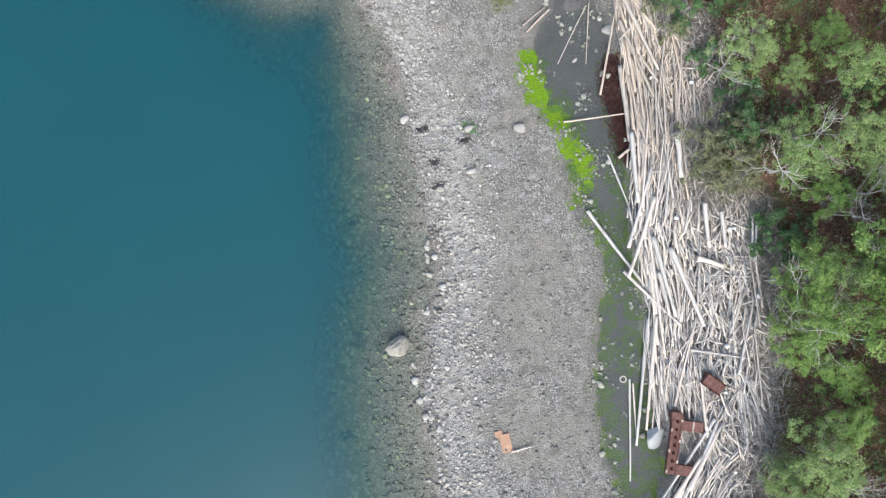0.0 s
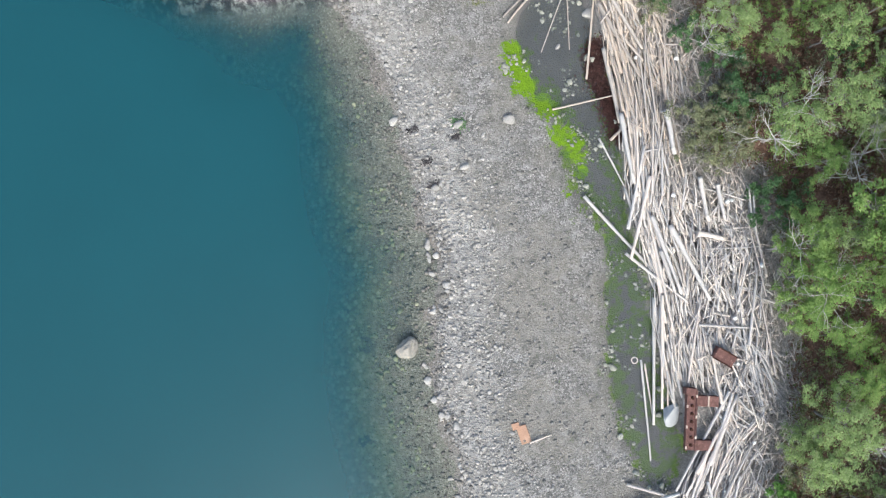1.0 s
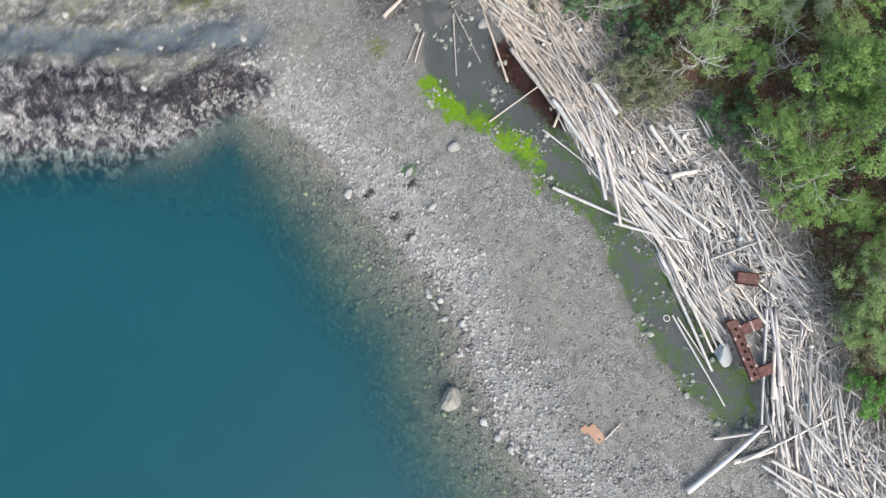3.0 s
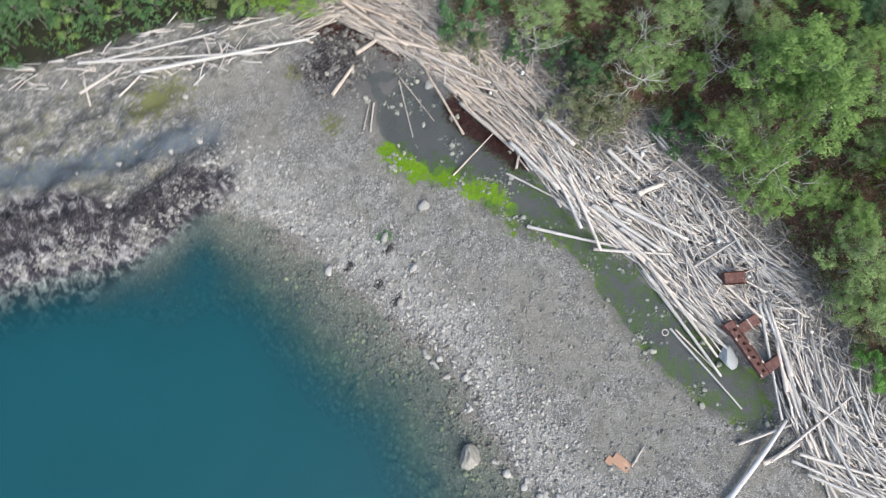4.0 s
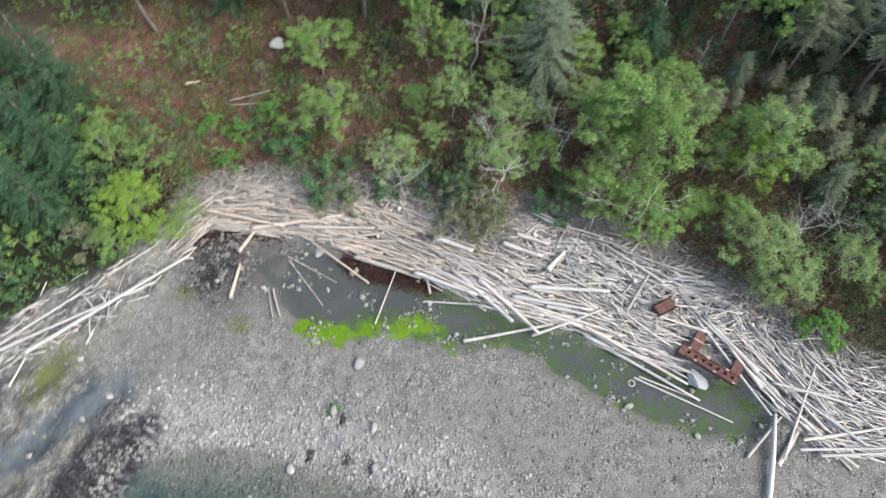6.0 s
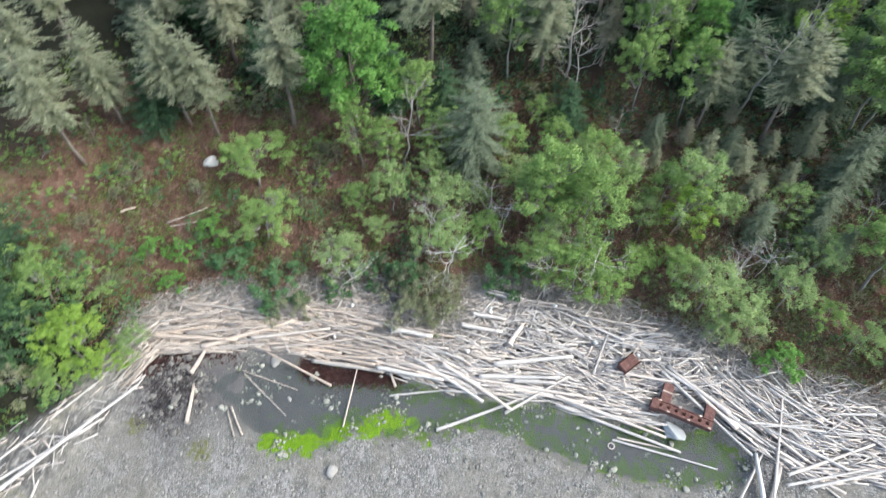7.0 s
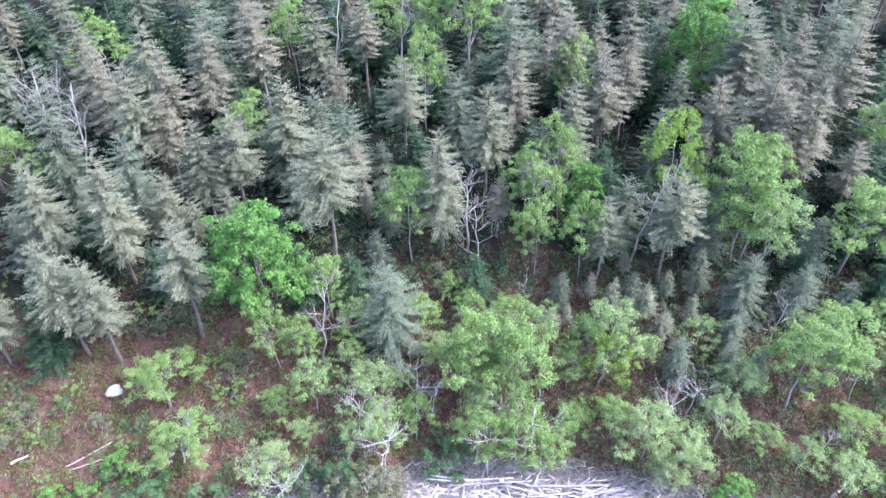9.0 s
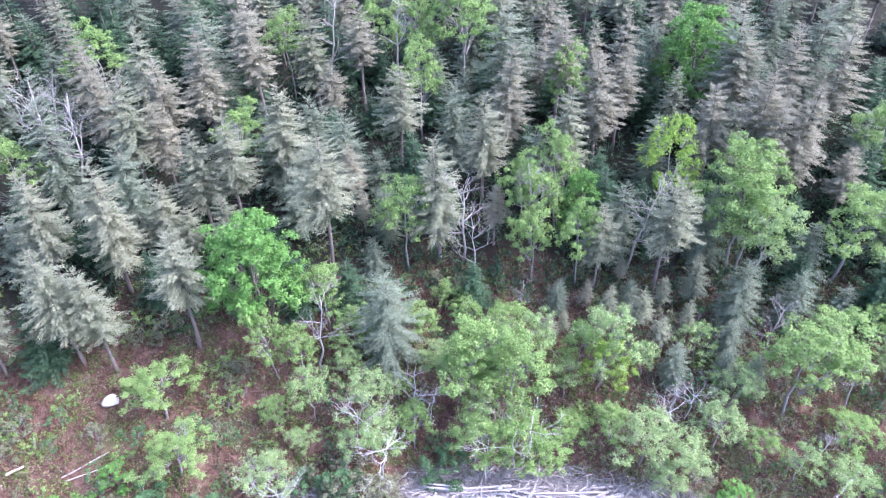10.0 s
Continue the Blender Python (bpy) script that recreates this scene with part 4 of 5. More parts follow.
tufts("bracken", 10000, BRACKEN, "dead reddish-brown bracken covering the slope", lambda x, y: (side(VEGLINE, x, y) > 0.6) & (side(VEGLINE, x, y) < 19) & (np.abs(y - 2) < 40) & (x > 8), 7, 0.32, 0.4, 7, 0.4)
tufts("grass", 10000, GRASS, "patches of fresh green low growth in the bracken",
      lambda x, y: (side(VEGLINE, x, y) > 0.5) & (side(VEGLINE, x, y) < 24) & (ripple(x, y, 3.1, 12) + 0.5 * ripple(x, y, 1.1, 5) > np.where((x > 17) & (y > 20), -0.12, -0.05)), 8, 0.22, 0.4, 9, 0.6)
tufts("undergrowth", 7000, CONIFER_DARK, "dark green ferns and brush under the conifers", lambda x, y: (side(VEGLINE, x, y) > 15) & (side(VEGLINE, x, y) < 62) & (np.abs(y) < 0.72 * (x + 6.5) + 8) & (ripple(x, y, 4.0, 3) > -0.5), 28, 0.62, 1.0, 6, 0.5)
tufts("bay_scrub", 1500, TEAL, "low leafy green scrub behind the bay's driftwood", lambda x, y: (side(VEGLINE, x, y) > 0.2) & (side(VEGLINE, x, y) < 12) & (x < 13) & (y > 26), 29, 0.42, 0.9, 8, 0.7)
tufts("slope_scrub", 3000, OLIVE, "low olive-grey scrub among the bracken", lambda x, y: (side(VEGLINE, x, y) > 1) & (side(VEGLINE, x, y) < 19) & (ripple(x, y, 2.7, 31) > np.where(y < -8, -0.2, 0.25)) & (y < 24) & (y > -36) & (x > 15), 27, 0.30, 0.6, 8, 0.5)
tufts("dry_brush", 6500, GREYBRUSH, "grey dry brush between driftwood and wood", lambda x, y: (side(VEGLINE, x, y) < 1.3) & ((x > 8) | (y < 20)) & (side(VEGLINE, x, y) > -1.6 + 1.3 * ripple(x, y, 2.0)) & (side(LOGFRONT, x, y) > 0.8), 9, 0.5, 0.4, 8, 0.12)


def wrack(name, line, width, n, seed, label, floor=0.80, material=None):
    """A drift of torn seaweed along a line."""
    r = np.random.default_rng(seed)
    k = r.integers(0, len(line) - 1, n)
    a, b = np.array(line)[k], np.array(line)[k + 1]
    xy = a + (b - a) * r.uniform(0, 1, (n, 1)) + r.normal(0, width, (n, 2))
    z = np.maximum(land(xy[:, 0], xy[:, 1])[0], floor) + r.uniform(0.01, 0.09, n)
    s = Soup()
    ln = r.uniform(0.1, 0.34, n)
    way = r.uniform(0, 6.28, n)
    s.leaves(np.column_stack([xy, z]), np.column_stack([np.cos(way), np.sin(way), r.normal(0, 0.15, n)]) * ln[:, None], ln * 0.5, unit(r.normal(0, 0.3, (n, 3)) + (0, 0, 1)))
    tagged(new(name, s.mesh(name, material or WRACK)), label, "seaweed", kind="stuff")


WRACK = leaf_material("torn_seaweed", (0.018, 0.009, 0.009), (0.075, 0.036, 0.034), (0.14, 0.085, 0.07), 0.7)
ROCKWEED = leaf_material("black_rockweed", (0.018, 0.016, 0.018), (0.085, 0.077, 0.08), (0.24, 0.23, 0.23), 0.6)
wrack("seaweed_wrack", [(12.5, 15.2), (12.1, 13.4), (12.8, 11.2), (13.3, 9.4), (13.6, 8.0)], 0.42, 3200, 35, "dark reddish-brown seaweed washed up beside the driftwood")
wrack("bark_litter", [(8.6, 26.2), (9.6, 25.2), (11.0, 22.8), (12.0, 20.2)], 0.45, 1100, 36, "dark brown bark litter below the driftwood")
wrack("rockweed", [(-5.5, 22.6), (-8.5, 22.8), (-11.5, 23.2), (-14.5, 25.0), (-18.0, 27.5), (-22.0, 30.0)], 0.95, 5000, 37, "black rockweed covering the low bedrock", 0.03, ROCKWEED)
wrack("bay_weed", [(9.9, 24.6), (7.6, 24.6), (5.6, 23.6), (7.4, 22.6), (9.4, 23.2)], 0.55, 1700, 76, "dark rotting seaweed among rocks at the pool's head", 0.0, ROCKWEED)
for k, (x, y) in enumerate([(-0.3, 5.9), (-1.5, 10.1), (-0.6, 7.6), (1.6, 9.2)]):
    wrack("seaweed_clump", [(x - 0.3, y), (x + 0.3, y + 0.2)], 0.1, 70, 38 + k, "small dark seaweed clump lying among pale cobbles", 0.1, ROCKWEED)
wrack("seaweed_clump", [(1.7, 10.4), (2.2, 10.1)], 0.2, 160, 46, "small green seaweed clump lying on the gravel", 0.1, TEAL)

# ---- driftwood ----
def log_mesh(seed, wood, length=6.0, radius=0.16, root=False):
    r = np.random.default_rng(seed)
    n = 8
    x = np.r_[0, 0.35, np.linspace(1.0, length, n - 2)]
    bend = np.cumsum(np.cumsum(r.normal(0, 0.012, (n, 2)), 0), 0)
    rad = radius * np.linspace(1.15, 0.7, n) * r.uniform(0.92, 1.08, n)
    s = Soup()
    s.tube(np.column_stack([x, bend]), rad, 8)
    if root:
        v = s.v[0]
        for i in range(16):
            a = i % 8
            swell = (1 + 0.8 * abs(math.sin(1.3 * a + seed))) if i < 8 else 1.2
            v[i, 1:] = bend[i // 8] + (v[i, 1:] - bend[i // 8]) * swell
            v[i, 0] += r.uniform(-0.15, 0.1)
    return s.mesh("driftwood_log", wood, True)


LOG_MESHES = [log_mesh(200 + i, WOOD, root=i % 5 == 4) for i in range(15)]
TAN_MESHES = [log_mesh(200 + i, WOOD_TAN, root=i % 5 == 4) for i in range(15)]
WHITE_LOG = log_mesh(231, WOOD_WHITE)


def put_log(x0, y0, x1, y1, thick, z0=None, z1=None, root=False):
    top = 0.62 if side(LOGFRONT, (x0 + x1) / 2, (y0 + y1) / 2) > 0.2 else 0.1
    z0 = ground(x0, y0) + top + thick / 2 if z0 is None else z0
    z1 = ground(x1, y1) + top + thick / 2 if z1 is None else z1
    a, b = Vector((x0, y0, z0)), Vector((x1, y1, z1))
    k = rng.integers(0, 15)
    k = k - k % 5 + 4 if root else k - (k % 5 == 4)
    north = x0 > 5 and rng.uniform(4, 11) < (y0 + y1) / 2
    ob = new("driftwood_log", WHITE_LOG if thick == 0.46 else TAN_MESHES[k] if north else LOG_MESHES[k])

    d = b - a
    ob.matrix_basis = Matrix.Translation(a) @ d.to_track_quat("X", "Z").to_matrix().to_4x4() @ Matrix.Rotation(rng.uniform(0, 6.28), 4, "X") @ Matrix.Diagonal((d.length / 6, thick / 0.38, thick / 0.38, 1))
    return tagged(ob, ("long weathered tan driftwood log stranded on the shore" if north else "long bleached driftwood log stranded on the shore") if d.length > 4 else "short bleached driftwood log in the pile", "driftwood", "driftwood logs")


KEY_LOGS = [(10.5, 4.1, 15.5, -2.5, 0.30), (13.0, -0.3, 16.9, -4.1, 0.26), (8.8, 10.6, 13.7, 11.2, 0.16), (11.5, 12.6, 12.6, 19.2, 0.20), (12.0, 8.2, 13.6, 4.1, 0.18),
            (13.5, -8.1, 13.6, -15.4, 0.19), (13.75, -8.4, 14.0, -12.9, 0.15), (13.3, 1.4, 14.9, 7.1, 0.30), (15.0, 5.0, 13.2, -0.7, 0.34), (14.8, -3.7, 14.0, -12.8, 0.32), (15.2, -3.5, 14.4, -11.6, 0.28)]
BACK_LOGS = [(17.5, -5.8, 21.5, -6.4, 0.22), (12.9, 14.7, 13.6, 9.1, 0.42), (12.8, 8.0, 14.5, 9.3, 0.24), (10.5, 19.2, 8.4, 14.9, 0.12), (10.7, 19.4, 10.5, 14.9, 0.10), (5.8, 17.6, 7.5, 19.0, 0.16),
             (13.5, 9.7, 13.9, 4.6, 0.40), (16.4, 9.5, 16.6, 6.3, 0.48), (16.1, 1.4, 18.5, -4.1, 0.42), (14.9, 2.2, 16.5, -3.5, 0.36), (17.9, 0.6, 19.9, -0.1, 0.48), (4.9, -13.3, 6.5, -12.8, 0.15),
             (12.6, 17.8, 15.0, 12.0, 0.34), (12.8, 19.4, 15.4, 14.1, 0.34), (18.4, 4.6, 18.7, 1.4, 0.40), (19.6, 4.0, 20.0, 1.4, 0.36), (15.3, -0.3, 16.1, -3.3, 0.34),
             (17.2, -15.6, 19.4, -10.8, 0.40), (16.3, -16.2, 18.2, -13.2, 0.34)]
BAY_LOGS = [(-4.4, 31.3, 7.1, 25.8, 0.34), (-7.6, 34.7, 4.2, 26.9, 0.25), (-2.0, 28.7, 0.2, 28.7, 0.20), (-6.6, 34.0, 6.1, 28.3, 0.20), (7.4, 28.6, 12.1, 26.9, 0.30), (9.2, 22.9, 11.6, 22.3, 0.40),
            (-6.8, 30.9, -4.6, 31.6, 0.20), (-9.0, 33.3, -5.3, 32.7, 0.25), (10.8, 26.5, 12.5, 20.4, 0.35), (11.1, 22.7, 14.9, 16.7, 0.40),
            (7.8, 18.9, 6.2, 17.1, 0.20), (5.7, 21.3, 8.5, 22.1, 0.35), (-9.0, 32.1, -8.1, 33.9, 0.20)]
SOUTH_LOGS = [(19.1, -10.6, 14.8, -17.4, 0.28), (19.3, -10.8, 17.0, -16.3, 0.24), (17.4, -14.3, 15.8, -18.0, 0.26), (11.5, -16.8, 16.6, -18.5, 0.25), (8.1, -19.0, 15.1, -17.6, 0.46), (11.9, -18.8, 17.8, -20.1, 0.40),
              (13.4, -19.7, 16.0, -24.8, 0.25), (14.1, -19.7, 18.0, -25.3, 0.28), (13.6, -21.0, 16.7, -26.8, 0.25), (12.3, -18.9, 19.5, -19.2, 0.22), (19.2, -16.5, 16.8, -24.4, 0.20), (17.0, -16.8, 17.8, -22.0, 0.25)]
for row in KEY_LOGS + BACK_LOGS + BAY_LOGS + SOUTH_LOGS:
    put_log(*row, root=row[4] == 0.48)


def flow(x, y):
    """Direction along the driftwood bank at a place."""
    best, way = 1e9, (0, 1)
    for (ax, ay), (bx, by) in zip(LOGFRONT, LOGFRONT[1:]):
        dx, dy = bx - ax, by - ay
        s = min(1, max(0, ((x - ax) * dx + (y - ay) * dy) / (dx * dx + dy * dy)))
        d = (x - ax - s * dx) ** 2 + (y - ay - s * dy) ** 2
        if d < best:
            best, way = d, (dx, dy)
    return math.atan2(way[1], way[0])


def on_bank(x, y):
    clear = (np.abs(x - 16.7) < 1.45) & (np.abs(y + 12.4) < 2.3)
    return ~clear & (side(LOGFRONT, x, y) > 0.1) & (side(VEGLINE, x, y) < -0.25 + 0.5 * ripple(x, y, 1.8, 19))


# long logs lying one behind the other along the front of the bank
for (ax, ay), (bx, by) in zip(LOGFRONT[1:13], LOGFRONT[2:14]):
    run = math.hypot(bx - ax, by - ay)
    nx, ny = (by - ay) / run, -(bx - ax) / run
    for k in range(max(1, int(run / 1.5))):
        u, inn, L = rng.uniform(0.1, 0.9), rng.uniform(0.15, 1.3), rng.uniform(4.0, 7.5)
        mx, my, a = ax + u * (bx - ax) + inn * nx, ay + u * (by - ay) + inn * ny, math.atan2(by - ay, bx - ax) + rng.normal(0, 0.05)
        dx, dy = math.cos(a) * L / 2, math.sin(a) * L / 2
        if abs(mx - 16.7) < 1.6 and abs(my + 12.4) < 3.0:
            continue
        put_log(mx - dx, my - dy, mx + dx, my + dy, rng.uniform(0.16, 0.3), ground(mx, my) + rng.uniform(0.35, 0.7), ground(mx, my) + rng.uniform(0.35, 0.7))

bank = scatter(330, on_bank, 8, 26, -38, 30, 21)
for x, y in bank:
    L = min(9.5, 2.4 + rng.gamma(2.0, 1.7))
    a = flow(x, y) + (rng.normal(0, 0.15) if rng.uniform() < 0.85 else rng.normal(0, 0.8)) - 0.08
    c, s_ = math.cos(a) * L / 2, math.sin(a) * L / 2
    if not (on_bank(np.array([x - c, x + c]), np.array([y - s_, y + s_])).all()):
        L *= 0.6
        c, s_ = 0.6 * c, 0.6 * s_
        if not on_bank(np.array([x - c, x + c]), np.array([y - s_, y + s_])).all():
            continue
    th = rng.uniform(0.10, 0.25)
    lift = rng.uniform(0.15, 0.75)
    put_log(x - c, y - s_, x + c, y + s_, th, ground(x - c, y - s_) + lift + rng.uniform(-0.1, 0.15), ground(x + c, y + s_) + lift + rng.uniform(-0.1, 0.15), root=rng.uniform() < 0.06)


def debris(name, n, seed, where, box, longest, thick, heap, material, label):
    r = np.random.default_rng(seed)
    s = Soup()
    xy = scatter(n, where, *box, seed)
    z = land(xy[:, 0], xy[:, 1])[0]
    edge = side(LOGFRONT, xy[:, 0], xy[:, 1])
    for (x, y), g, e in zip(xy, z, edge):
        L = min(longest, 0.5 + r.gamma(1.8, longest / 6))
        a = flow(x, y) + (r.normal(0, 0.55 if x < 7 else 0.10) if e < 1.3 else r.normal(0, 0.17) if e < 3.6 and r.uniform() < 0.8 else r.normal(0, 0.42) if r.uniform() < 0.68 else r.uniform(-1.6, 1.6)) - 0.05
        d = np.array([math.cos(a), math.sin(a), r.normal(0, 0.07)]) * L / 2
        m = np.array([x, y, g + r.uniform(0.05, heap)])
        b = r.normal(0, 0.03 * L, 3) * (1, 1, 0.3)
        rad = r.uniform(0.35, 1.0) * thick
        s.tube([m - d, m + b, m + d], [rad, rad * 0.9, rad * 0.7], 5)
    tagged(new(name, s.mesh(name, material, True)), label, "driftwood", kind="stuff")


debris("driftwood_heap", 2500, 31, lambda x, y: on_bank(x, y) & (y < 7.5 + 3 * ripple(x, y, 1.5, 3)), (8, 26, -34, 12), 4.8, 0.085, 0.6, WOOD, "tangled heap of bleached driftwood poles and logs")
debris("tan_driftwood_heap", 1150, 30, lambda x, y: on_bank(x, y) & (y > 7.5 + 3 * ripple(x, y, 1.5, 3)), (8, 26, 3, 30), 4.8, 0.085, 0.6, WOOD_TAN, "tangled heap of tan weathered driftwood poles")
debris("driftwood_sticks", 2200, 32, lambda x, y: (side(LOGFRONT, x, y) > 1.2) & (side(VEGLINE, x, y) < 1.0), (8, 26, -40, 30), 1.8, 0.045, 0.75, TWIG, "splintered grey sticks littering the driftwood bank")
debris("brush_rim", 3000, 34, lambda x, y: (side(LOGFRONT, x, y) > 2.2) & (side(VEGLINE, x, y) < 1.3) & (side(VEGLINE, x, y) > -2.3 + 1.2 * ripple(x, y, 2.2, 6)), (8, 26, -40, 30), 1.3, 0.026, 0.7, GREYTWIG, "fine grey brushwood along the upper edge of the driftwood")
debris("bay_sticks", 190, 33, lambda x, y: (side(LOGFRONT, x, y) > -0.5) & (side(VEGLINE, x, y) < 0.5), (-22, 9, 26, 44), 3.0, 0.07, 0.35, WOOD, "thin driftwood poles along the bay's head")

# ---- stones ----
ICO = bmesh.new()
bmesh.ops.create_icosphere(ICO, subdivisions=1, radius=1.0)
ICO_V, ICO_F = np.array([v.co[:] for v in ICO.verts]), np.array([[v.index for v in f.verts] for f in ICO.faces])
ICO.free()


def pebbles(name, n, where, box, small, large, material, label, seed, sink=0.25):
    r = np.random.default_rng(seed)
    xy = scatter(n, where, *box, seed)
    z = land(xy[:, 0], xy[:, 1])[0]
    size = small * (large / small) ** (r.uniform(0, 1, n) ** 2.2)
    shape = size[:, None] * r.uniform(0.65, 1.25, (n, 3)) * (1, 1, 0.7)
    a = r.uniform(0, 2 * math.pi, n)
    v = ICO_V[None] * (1 + r.normal(0, 0.13, (n, len(ICO_V), 1))) * shape[:, None]
    x = v[..., 0] * np.cos(a)[:, None] - v[..., 1] * np.sin(a)[:, None]
    y = v[..., 0] * np.sin(a)[:, None] + v[..., 1] * np.cos(a)[:, None]
    v = np.stack([x + xy[:, :1], y + xy[:, 1:], v[..., 2] + (z + size * (0.7 - 2 * sink) * 0.7)[:, None]], 2)
    s = Soup()
    s.add(v.reshape(-1, 3), (np.arange(n)[:, None, None] * len(ICO_V) + ICO_F).reshape(-1, 3))
    tagged(new(name, s.mesh(name, material, True)), label, "pebbles", kind="stuff")


def dwater(x, y):
    return side(WATERLINE, x, y)


def open_beach(x, y):
    return (dwater(x, y) > 0.4) & (side(LOGFRONT, x, y) < -0.3) & ~within(POOL, x, y) & ((x > -4.5) | (y < 20))


BOX = (-14, 24, -32, 34)
pebbles("cobbles", 6600, lambda x, y: open_beach(x, y) & (dwater(x, y) + ripple(x, y, 1.7) + 0.6 * ripple(x, y, 0.6, 3) + 1.2 * ripple(x, y, 4.0, 8) + 1.5 * np.sin(97.3 * x + 41.7 * y) < 4.0), BOX, 0.035, 0.19, PALE, "pale rounded cobbles along the water's edge", 41)
pebbles("gravel", 6500, open_beach, BOX, 0.03, 0.16, STONE, "loose grey gravel and small stones on the beach", 42)
pebbles("wet_cobbles", 3000, lambda x, y: (dwater(x, y) < 0.9) & (dwater(x, y) > -3.6 + ripple(x, y, 2.5)) & ((x > -6) | (y < 19)), BOX, 0.05, 0.2, WETST, "dark wet cobbles at the tide's edge", 43)
pebbles("sunken_cobbles", 2000, lambda x, y: (dwater(x, y) < -2.2 + ripple(x, y, 1.5)) & (dwater(x, y) > -8.5 + 1.5 * ripple(x, y, 2.5) + 2.0 * np.sin(91.3 * x + 57.7 * y)) & ((x > -6) | (y < 19)), BOX, 0.06, 0.24, SUNK, "greenish cobbles under clear shallow water", 47)

pebbles("pool_pebbles", 1200, lambda x, y: within(POOL, x, y) & (ripple(x, y, 1.9, 31) + 0.7 * ripple(x, y, 0.7, 13) > 0.35), BOX, 0.04, 0.15, MOSSY, "pale pebbles standing in the shallow pool", 44, 0.0)
pebbles("shore_rocks", 1000, lambda x, y: (x < -5.5) & (y > 18) & (dwater(x, y) > -0.25) & (np.abs(dwater(x, y) - 0.4) < 0.7 + 0.8 * ripple(x, y, 1.2, 5)), (-26, -4, 17, 34), 0.05, 0.22, STONE, "pale barnacled rocks along the bedrock's foot", 45, 0.2)


def boulder_mesh(seed, name, material, cuts=2, rugged=0.2):
    bm = bmesh.new()
    bmesh.ops.create_icosphere(bm, subdivisions=cuts, radius=1.0)
    r = np.random.default_rng(seed)
    off = Vector(r.uniform(0, 50, 3))
    planes = [(Vector(unit(r.normal(0, 1, 3))), r.uniform(0.45, 0.8)) for _ in range(9)]
    for v in bm.verts:
        for nrm, d in planes:
            over = v.co.dot(nrm) - d
            if over > 0:
                v.co -= nrm * over * 0.85
        v.co *= 1.15 + rugged * (noise.noise(v.co * 1.1 + off) + 0.5 * noise.noise(v.co * 3.1 + off))
        v.co.z *= 0.72
    me = bpy.data.meshes.new(name)
    bm.to_mesh(me)
    bm.free()
    me.materials.append(material)
    me.polygons.foreach_set("use_smooth", np.full(len(me.polygons), cuts < 4))
    return me


B_PALE = [boulder_mesh(300 + i, "stone", STONE if i % 2 else PALE, 2, 0.28) for i in range(6)]
B_MOSS = [boulder_mesh(310 + i, "stone", MOSSY) for i in range(6)]


def put_stone(meshes, x, y, size, label, group, sink=0.3, name="stone"):
    ob = new(name, meshes[rng.integers(0, len(meshes))])
    ob.matrix_basis = pose(x, y, ground(x, y) + size * (0.72 - 2 * sink * 0.72), rng.uniform(-12, 12), rng.uniform(-12, 12), rng.uniform(0, 360)) @ Matrix.Diagonal((size, size * rng.uniform(0.7, 1.0), size * rng.uniform(0.7, 1.0), 1))
    return tagged(ob, label, "stone", group)


BOULDER = put_stone([boulder_mesh(334, "boulder", stone_material("tan_rock", (0.20, 0.195, 0.18), (0.40, 0.385, 0.35), (0.42, 0.38, 0.30)), 4, 0.30)], -3.4, -6.0, 0.9, "large rough tan-grey boulder standing in shallow water", "boulders", 0.15, "boulder")
BOULDER.matrix_basis = pose(-3.4, -6.0, ground(-3.4, -6.0) + 0.45, 6, -8, 65) @ Matrix.Diagonal((0.95, 0.8, 0.85, 1))
put_stone([boulder_mesh(337, "boulder", stone_material("white_rock", (0.30, 0.32, 0.335), (0.50, 0.525, 0.54), (0.42, 0.44, 0.45)), 4, 0.2)], 15.1, -12.1, 0.85, "smooth bluish-white boulder beside the rusted frame", "boulders", 0.1, "boulder")
for x, y, sz in [(12.1, 17.4, 0.45), (5.6, 10.1, 0.42), (-2.9, 11.0, 0.4), (2.1, 7.0, 0.4), (1.9, 10.2, 0.35), (-1.2, -3.3, 0.32), (-0.2, 5.8, 0.35), (9.7, 15.2, 0.25)]:
    put_stone(B_PALE, x, y, sz, "rounded pale stone lying on the gravel", "loose stones")
put_stone([boulder_mesh(341, "boulder", stone_material("white_slab", (0.36, 0.36, 0.35), (0.54, 0.54, 0.52), (0.45, 0.44, 0.41)), 3, 0.2)], 25.1, 28.2, 0.6, "white angular boulder lying on brown bracken", "boulders", 0.15, "boulder")
for x, y in scatter(90, lambda x, y: within(POOL, x, y) & (ripple(x, y, 1.9, 31) + 0.5 * ripple(x, y, 0.8, 13) > 0.3), 5, 17, -18, 24, 51):
    put_stone(B_MOSS, x, y, rng.choice([0.1, 0.13, 0.16, 0.2, 0.27]), "pale stone standing in the shallow pool", "pool stones", 0.2)
for x, y in scatter(70, lambda x, y: open_beach(x, y) & (dwater(x, y) < 4), -8, 12, -30, 22, 52):
    put_stone(B_PALE, x, y, rng.uniform(0.11, 0.22), "rounded pale stone lying on the gravel", "loose stones")
for x, y in scatter(95, lambda x, y: (np.abs(dwater(x, y) - 0.1 - 0.5 * ripple(x, y, 2.1, 9)) < 0.55) & (y < 3) & (ripple(x, y, 3.1, 6) > -0.25), -6, 6, -30, 3, 56):
    put_stone(B_PALE, x, y, 0.13 + 0.22 * rng.uniform() ** 2, "bright rounded stone at the gravel's wet edge", "edge stones")
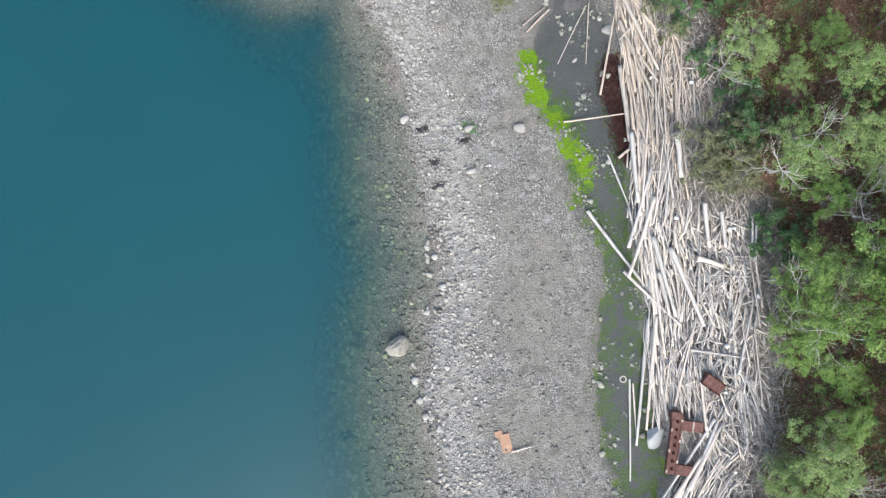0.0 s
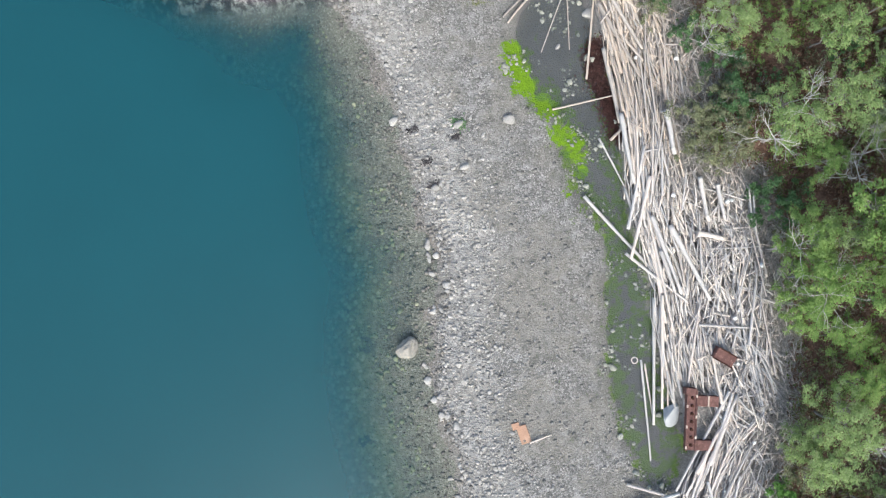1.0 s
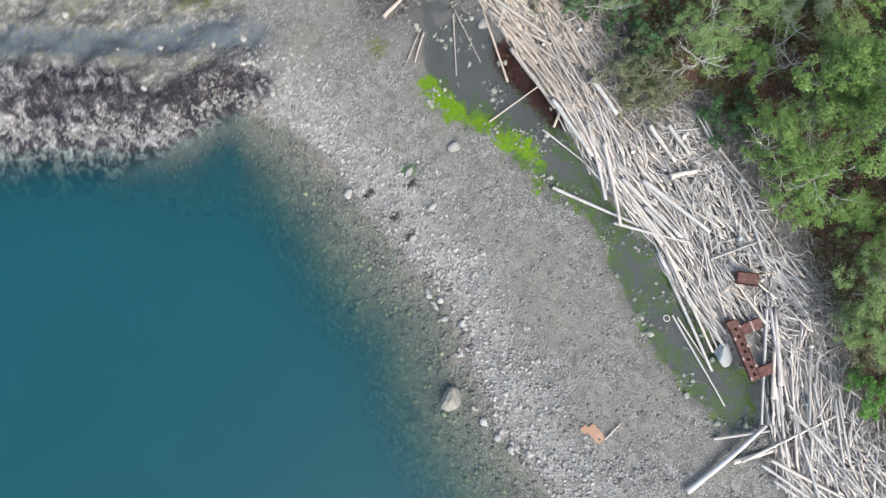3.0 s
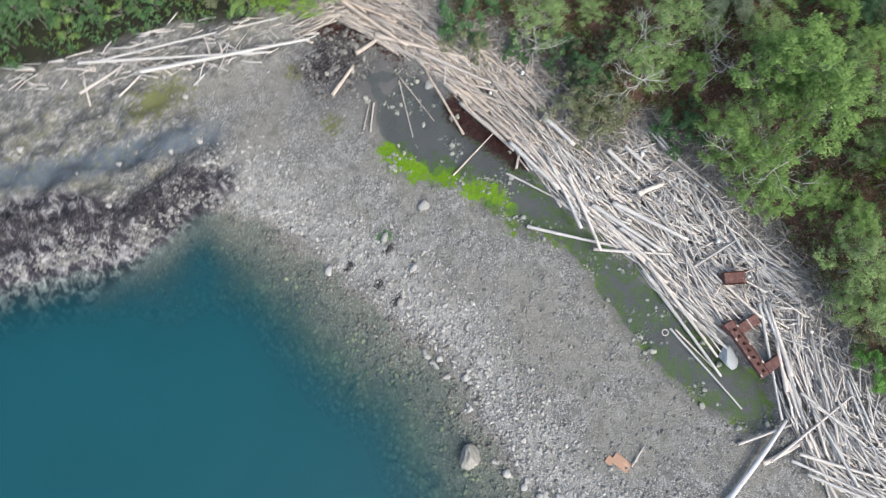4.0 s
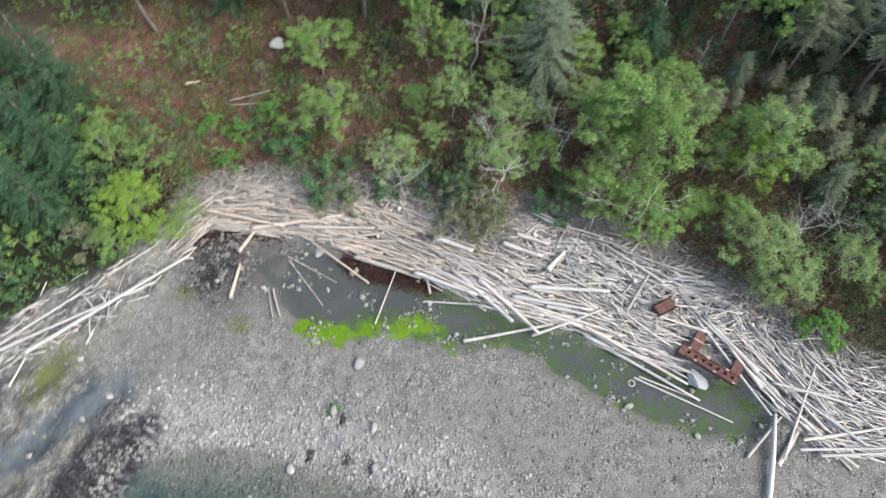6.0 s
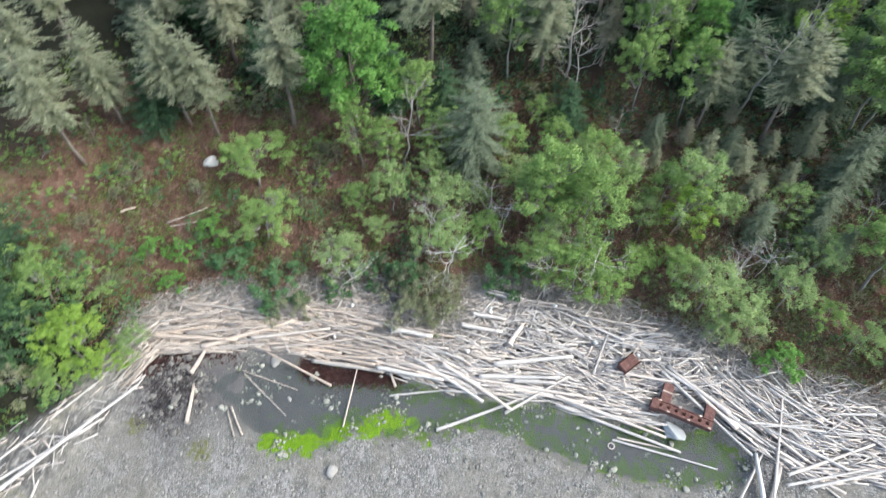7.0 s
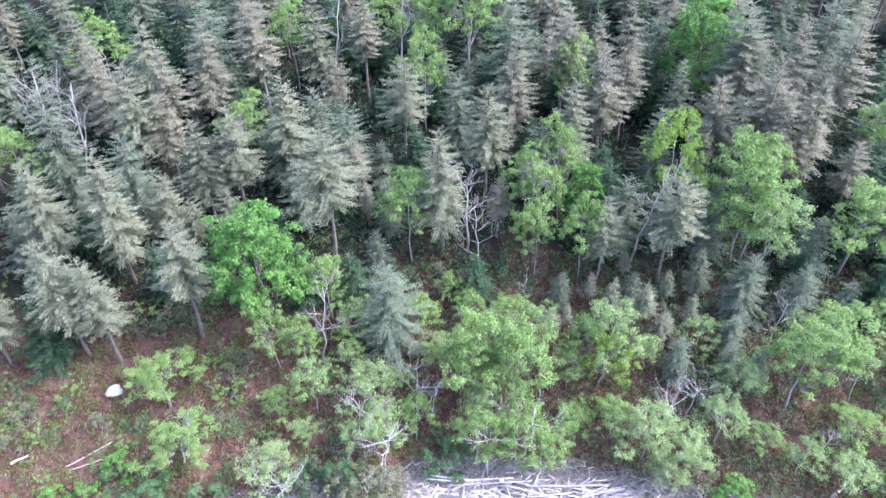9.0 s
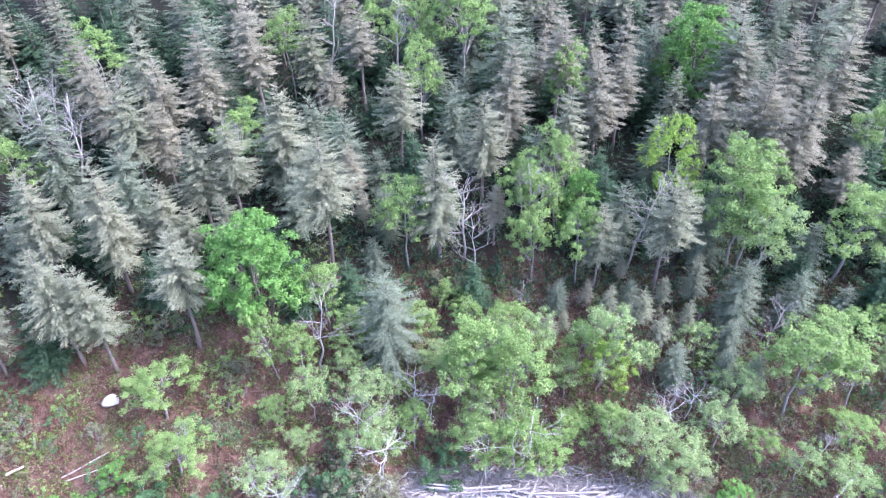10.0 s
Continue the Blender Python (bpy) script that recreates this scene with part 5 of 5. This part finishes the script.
for x, y in scatter(18, lambda x, y: (x < -3) & (dwater(x, y) > 2.5) & (side(LOGFRONT, x, y) < 0), -22, -3, 22, 40, 53):
    put_stone(B_PALE, x, y, rng.uniform(0.1, 0.3), "pale stone lying on the bedrock", "bedrock stones")

B_DARK = [boulder_mesh(320 + i, "stone", SHADEROCK, 2, 0.3) for i in range(4)]
pebbles("bay_rubble", 650, lambda x, y: (x - 7.4) ** 2 / 9 + (y - 23.4) ** 2 / 9 + 0.5 * ripple(x, y, 1.1, 4) < 0.95, (3, 12, 19, 29), 0.04, 0.17, SHADEROCK, "broken dark rock rubble at the head of the bay", 55, 0.2)
for x, y in scatter(55, lambda x, y: (x - 7.6) ** 2 / 8 + (y - 23.2) ** 2 / 9 + 0.5 * ripple(x, y, 1.1, 4) < 0.9, 3, 12, 19, 29, 54):
    put_stone(B_DARK if rng.uniform() < 0.93 else B_MOSS, x, y, 0.12 + 0.22 * rng.uniform() ** 2, "dark weathered rock at the head of the bay", "bay rocks")


# ---- rusted wreckage and small things ----
def block(dx, dy, dz, at=(0, 0, 0), bevel=0.03):
    bm = bmesh.new()
    bmesh.ops.create_cube(bm, size=1.0, matrix=Matrix.Translation(at) @ Matrix.Diagonal((dx, dy, dz, 1)))
    bmesh.ops.bevel(bm, geom=bm.edges[:], offset=bevel, segments=1, affect="EDGES")
    return bm


def pipe(radius, depth, at, sides=12):
    bm = bmesh.new()
    bmesh.ops.create_cone(bm, cap_ends=True, segments=sides, radius1=radius, radius2=radius * 0.8, depth=depth, matrix=Matrix.Translation(at))
    return bm


def piece(name, bm, material, parent, label="", m=None):
    me = bpy.data.meshes.new(name)
    bm.to_mesh(me)
    bm.free()
    me.materials.append(material)
    ob = part(name, me, parent, label)
    if m is not None:
        ob.matrix_basis = m
    return ob


def machine_wreck():
    f = new("machine_wreck")
    beam = piece("beam", block(0.62, 4.2, 0.5, (0, 0, 0.35)), RUST, f)
    piece("flange", block(0.10, 4.3, 0.14, (-0.33, 0, 0.62), 0.02), RUST, f)
    piece("flange", block(0.10, 4.3, 0.14, (0.33, 0, 0.62), 0.02), RUST, f)
    for i in range(7):
        piece("socket", pipe(0.12, 0.16, (0.02, -1.75 + 0.55 * i, 0.66)), DARKRUST, f, "dark open socket")
    piece("arm", block(1.45, 0.72, 0.42, (0.95, -1.75, 0.36)), RUST, f)
    piece("arm", block(1.7, 0.75, 0.42, (1.1, 1.35, 0.36)), RUST, f)
    piece("strap", block(0.12, 0.78, 0.46, (1.2, 1.35, 0.38), 0.02), PALERUST, f, "pale worn strap")
    piece("end_plate", block(0.75, 0.5, 0.62, (-0.12, 2.0, 0.42)), RUST, f)
    for i in range(6):
        piece("chip", block(0.13, 0.2, 0.05, (-0.36 + 0.66 * (i % 2), -1.9 + 0.72 * i, 0.72), 0.01), PALERUST, f, "flake of bare pale metal")
    f.matrix_basis = pose(16.15, -12.35, ground(16.2, -12.3) + 0.55, 0, 3, -8)
    return tagged(f, "heavily rusted steel machine frame lying among driftwood", "wreckage")


def rusted_box():
    b = new("rusted_box")
    piece("shell", block(1.55, 0.85, 0.6, (0, 0, 0.3), 0.06), RUST, b)
    piece("lip", block(1.62, 0.08, 0.12, (0, -0.42, 0.6), 0.02), DARKRUST, b)
    piece("lip", block(1.62, 0.08, 0.12, (0, 0.42, 0.6), 0.02), DARKRUST, b)
    b.matrix_basis = pose(18.9, -8.1, ground(18.9, -8.1) + 0.6, 6, 5, -35)
    return tagged(b, "rusty brown metal box half buried in driftwood", "wreckage")


DARKRUST = bark_material("dark_rust", (0.02, 0.011, 0.009), (0.07, 0.03, 0.02))
PALERUST = bark_material("bare_metal", (0.30, 0.22, 0.18), (0.55, 0.48, 0.42))
machine_wreck()
rusted_box()

# weathered orange board with its pole on the gravel
FADED = bark_material("faded_orange_paint", (0.26, 0.15, 0.10), (0.44, 0.29, 0.21))
board = new("board")
piece("panel", block(0.75, 1.35, 0.06, (0, 0, 0.03), 0.015), FADED, board)
piece("panel", block(0.55, 0.5, 0.05, (-0.35, 0.75, 0.03), 0.015), FADED, board)
board.matrix_basis = pose(4.55, -12.7, ground(4.55, -12.7) + 0.05, 2, -3, 14)
tagged(board, "faded orange broken board lying on the gravel", "board")

# pale plastic floats caught in the wood
FLOAT = stone_material("white_plastic", (0.5, 0.51, 0.51), (0.72, 0.73, 0.73), (0.6, 0.6, 0.58))
for x, y in scatter(11, on_bank, 12, 24, -18, 16, 61):
    ob = new("plastic_float", boulder_mesh(int(400 + 10 * abs(x)), "plastic_float", FLOAT, 2, 0.08))
    f = rng.uniform(0.1, 0.2)
    ob.matrix_basis = placed(x, y, ground(x, y) + 0.75, f, rng.uniform(0, 360), sz=f * 1.2)
    tagged(ob, "small white plastic float caught among driftwood", "float", "plastic floats")

# rusty ring lying by the pool
ring = Soup()
a = np.linspace(0, 2 * math.pi, 17)
ring.tube(np.column_stack([0.22 * np.cos(a), 0.22 * np.sin(a), 0 * a]), np.full(17, 0.05), 6, False)
hoop = tagged(new("tyre_ring", ring.mesh("tyre_ring", TWIG, True)), "grey hoop lying at the pool's edge beside a log", "hoop")
hoop.matrix_basis = pose(13.05, -8.1, ground(13.05, -8.1) + 0.16)

# fallen trunks on the bracken slope
for x0, y0, x1, y1, th in [(19.4, 29.6, 21.6, 27.0, 0.15), (19.2, 29.2, 20.8, 26.6, 0.11), (18.9, 33.2, 19.6, 32.2, 0.25), (21.4, -24.3, 24.6, -28.2, 0.32)]:
    ob = put_log(x0, y0, x1, y1, th, ground(x0, y0) + 0.3, ground(x1, y1) + 0.35)
    tagged(ob, "fallen bleached tree trunk on the slope", "fallen trunk", "fallen trunks")
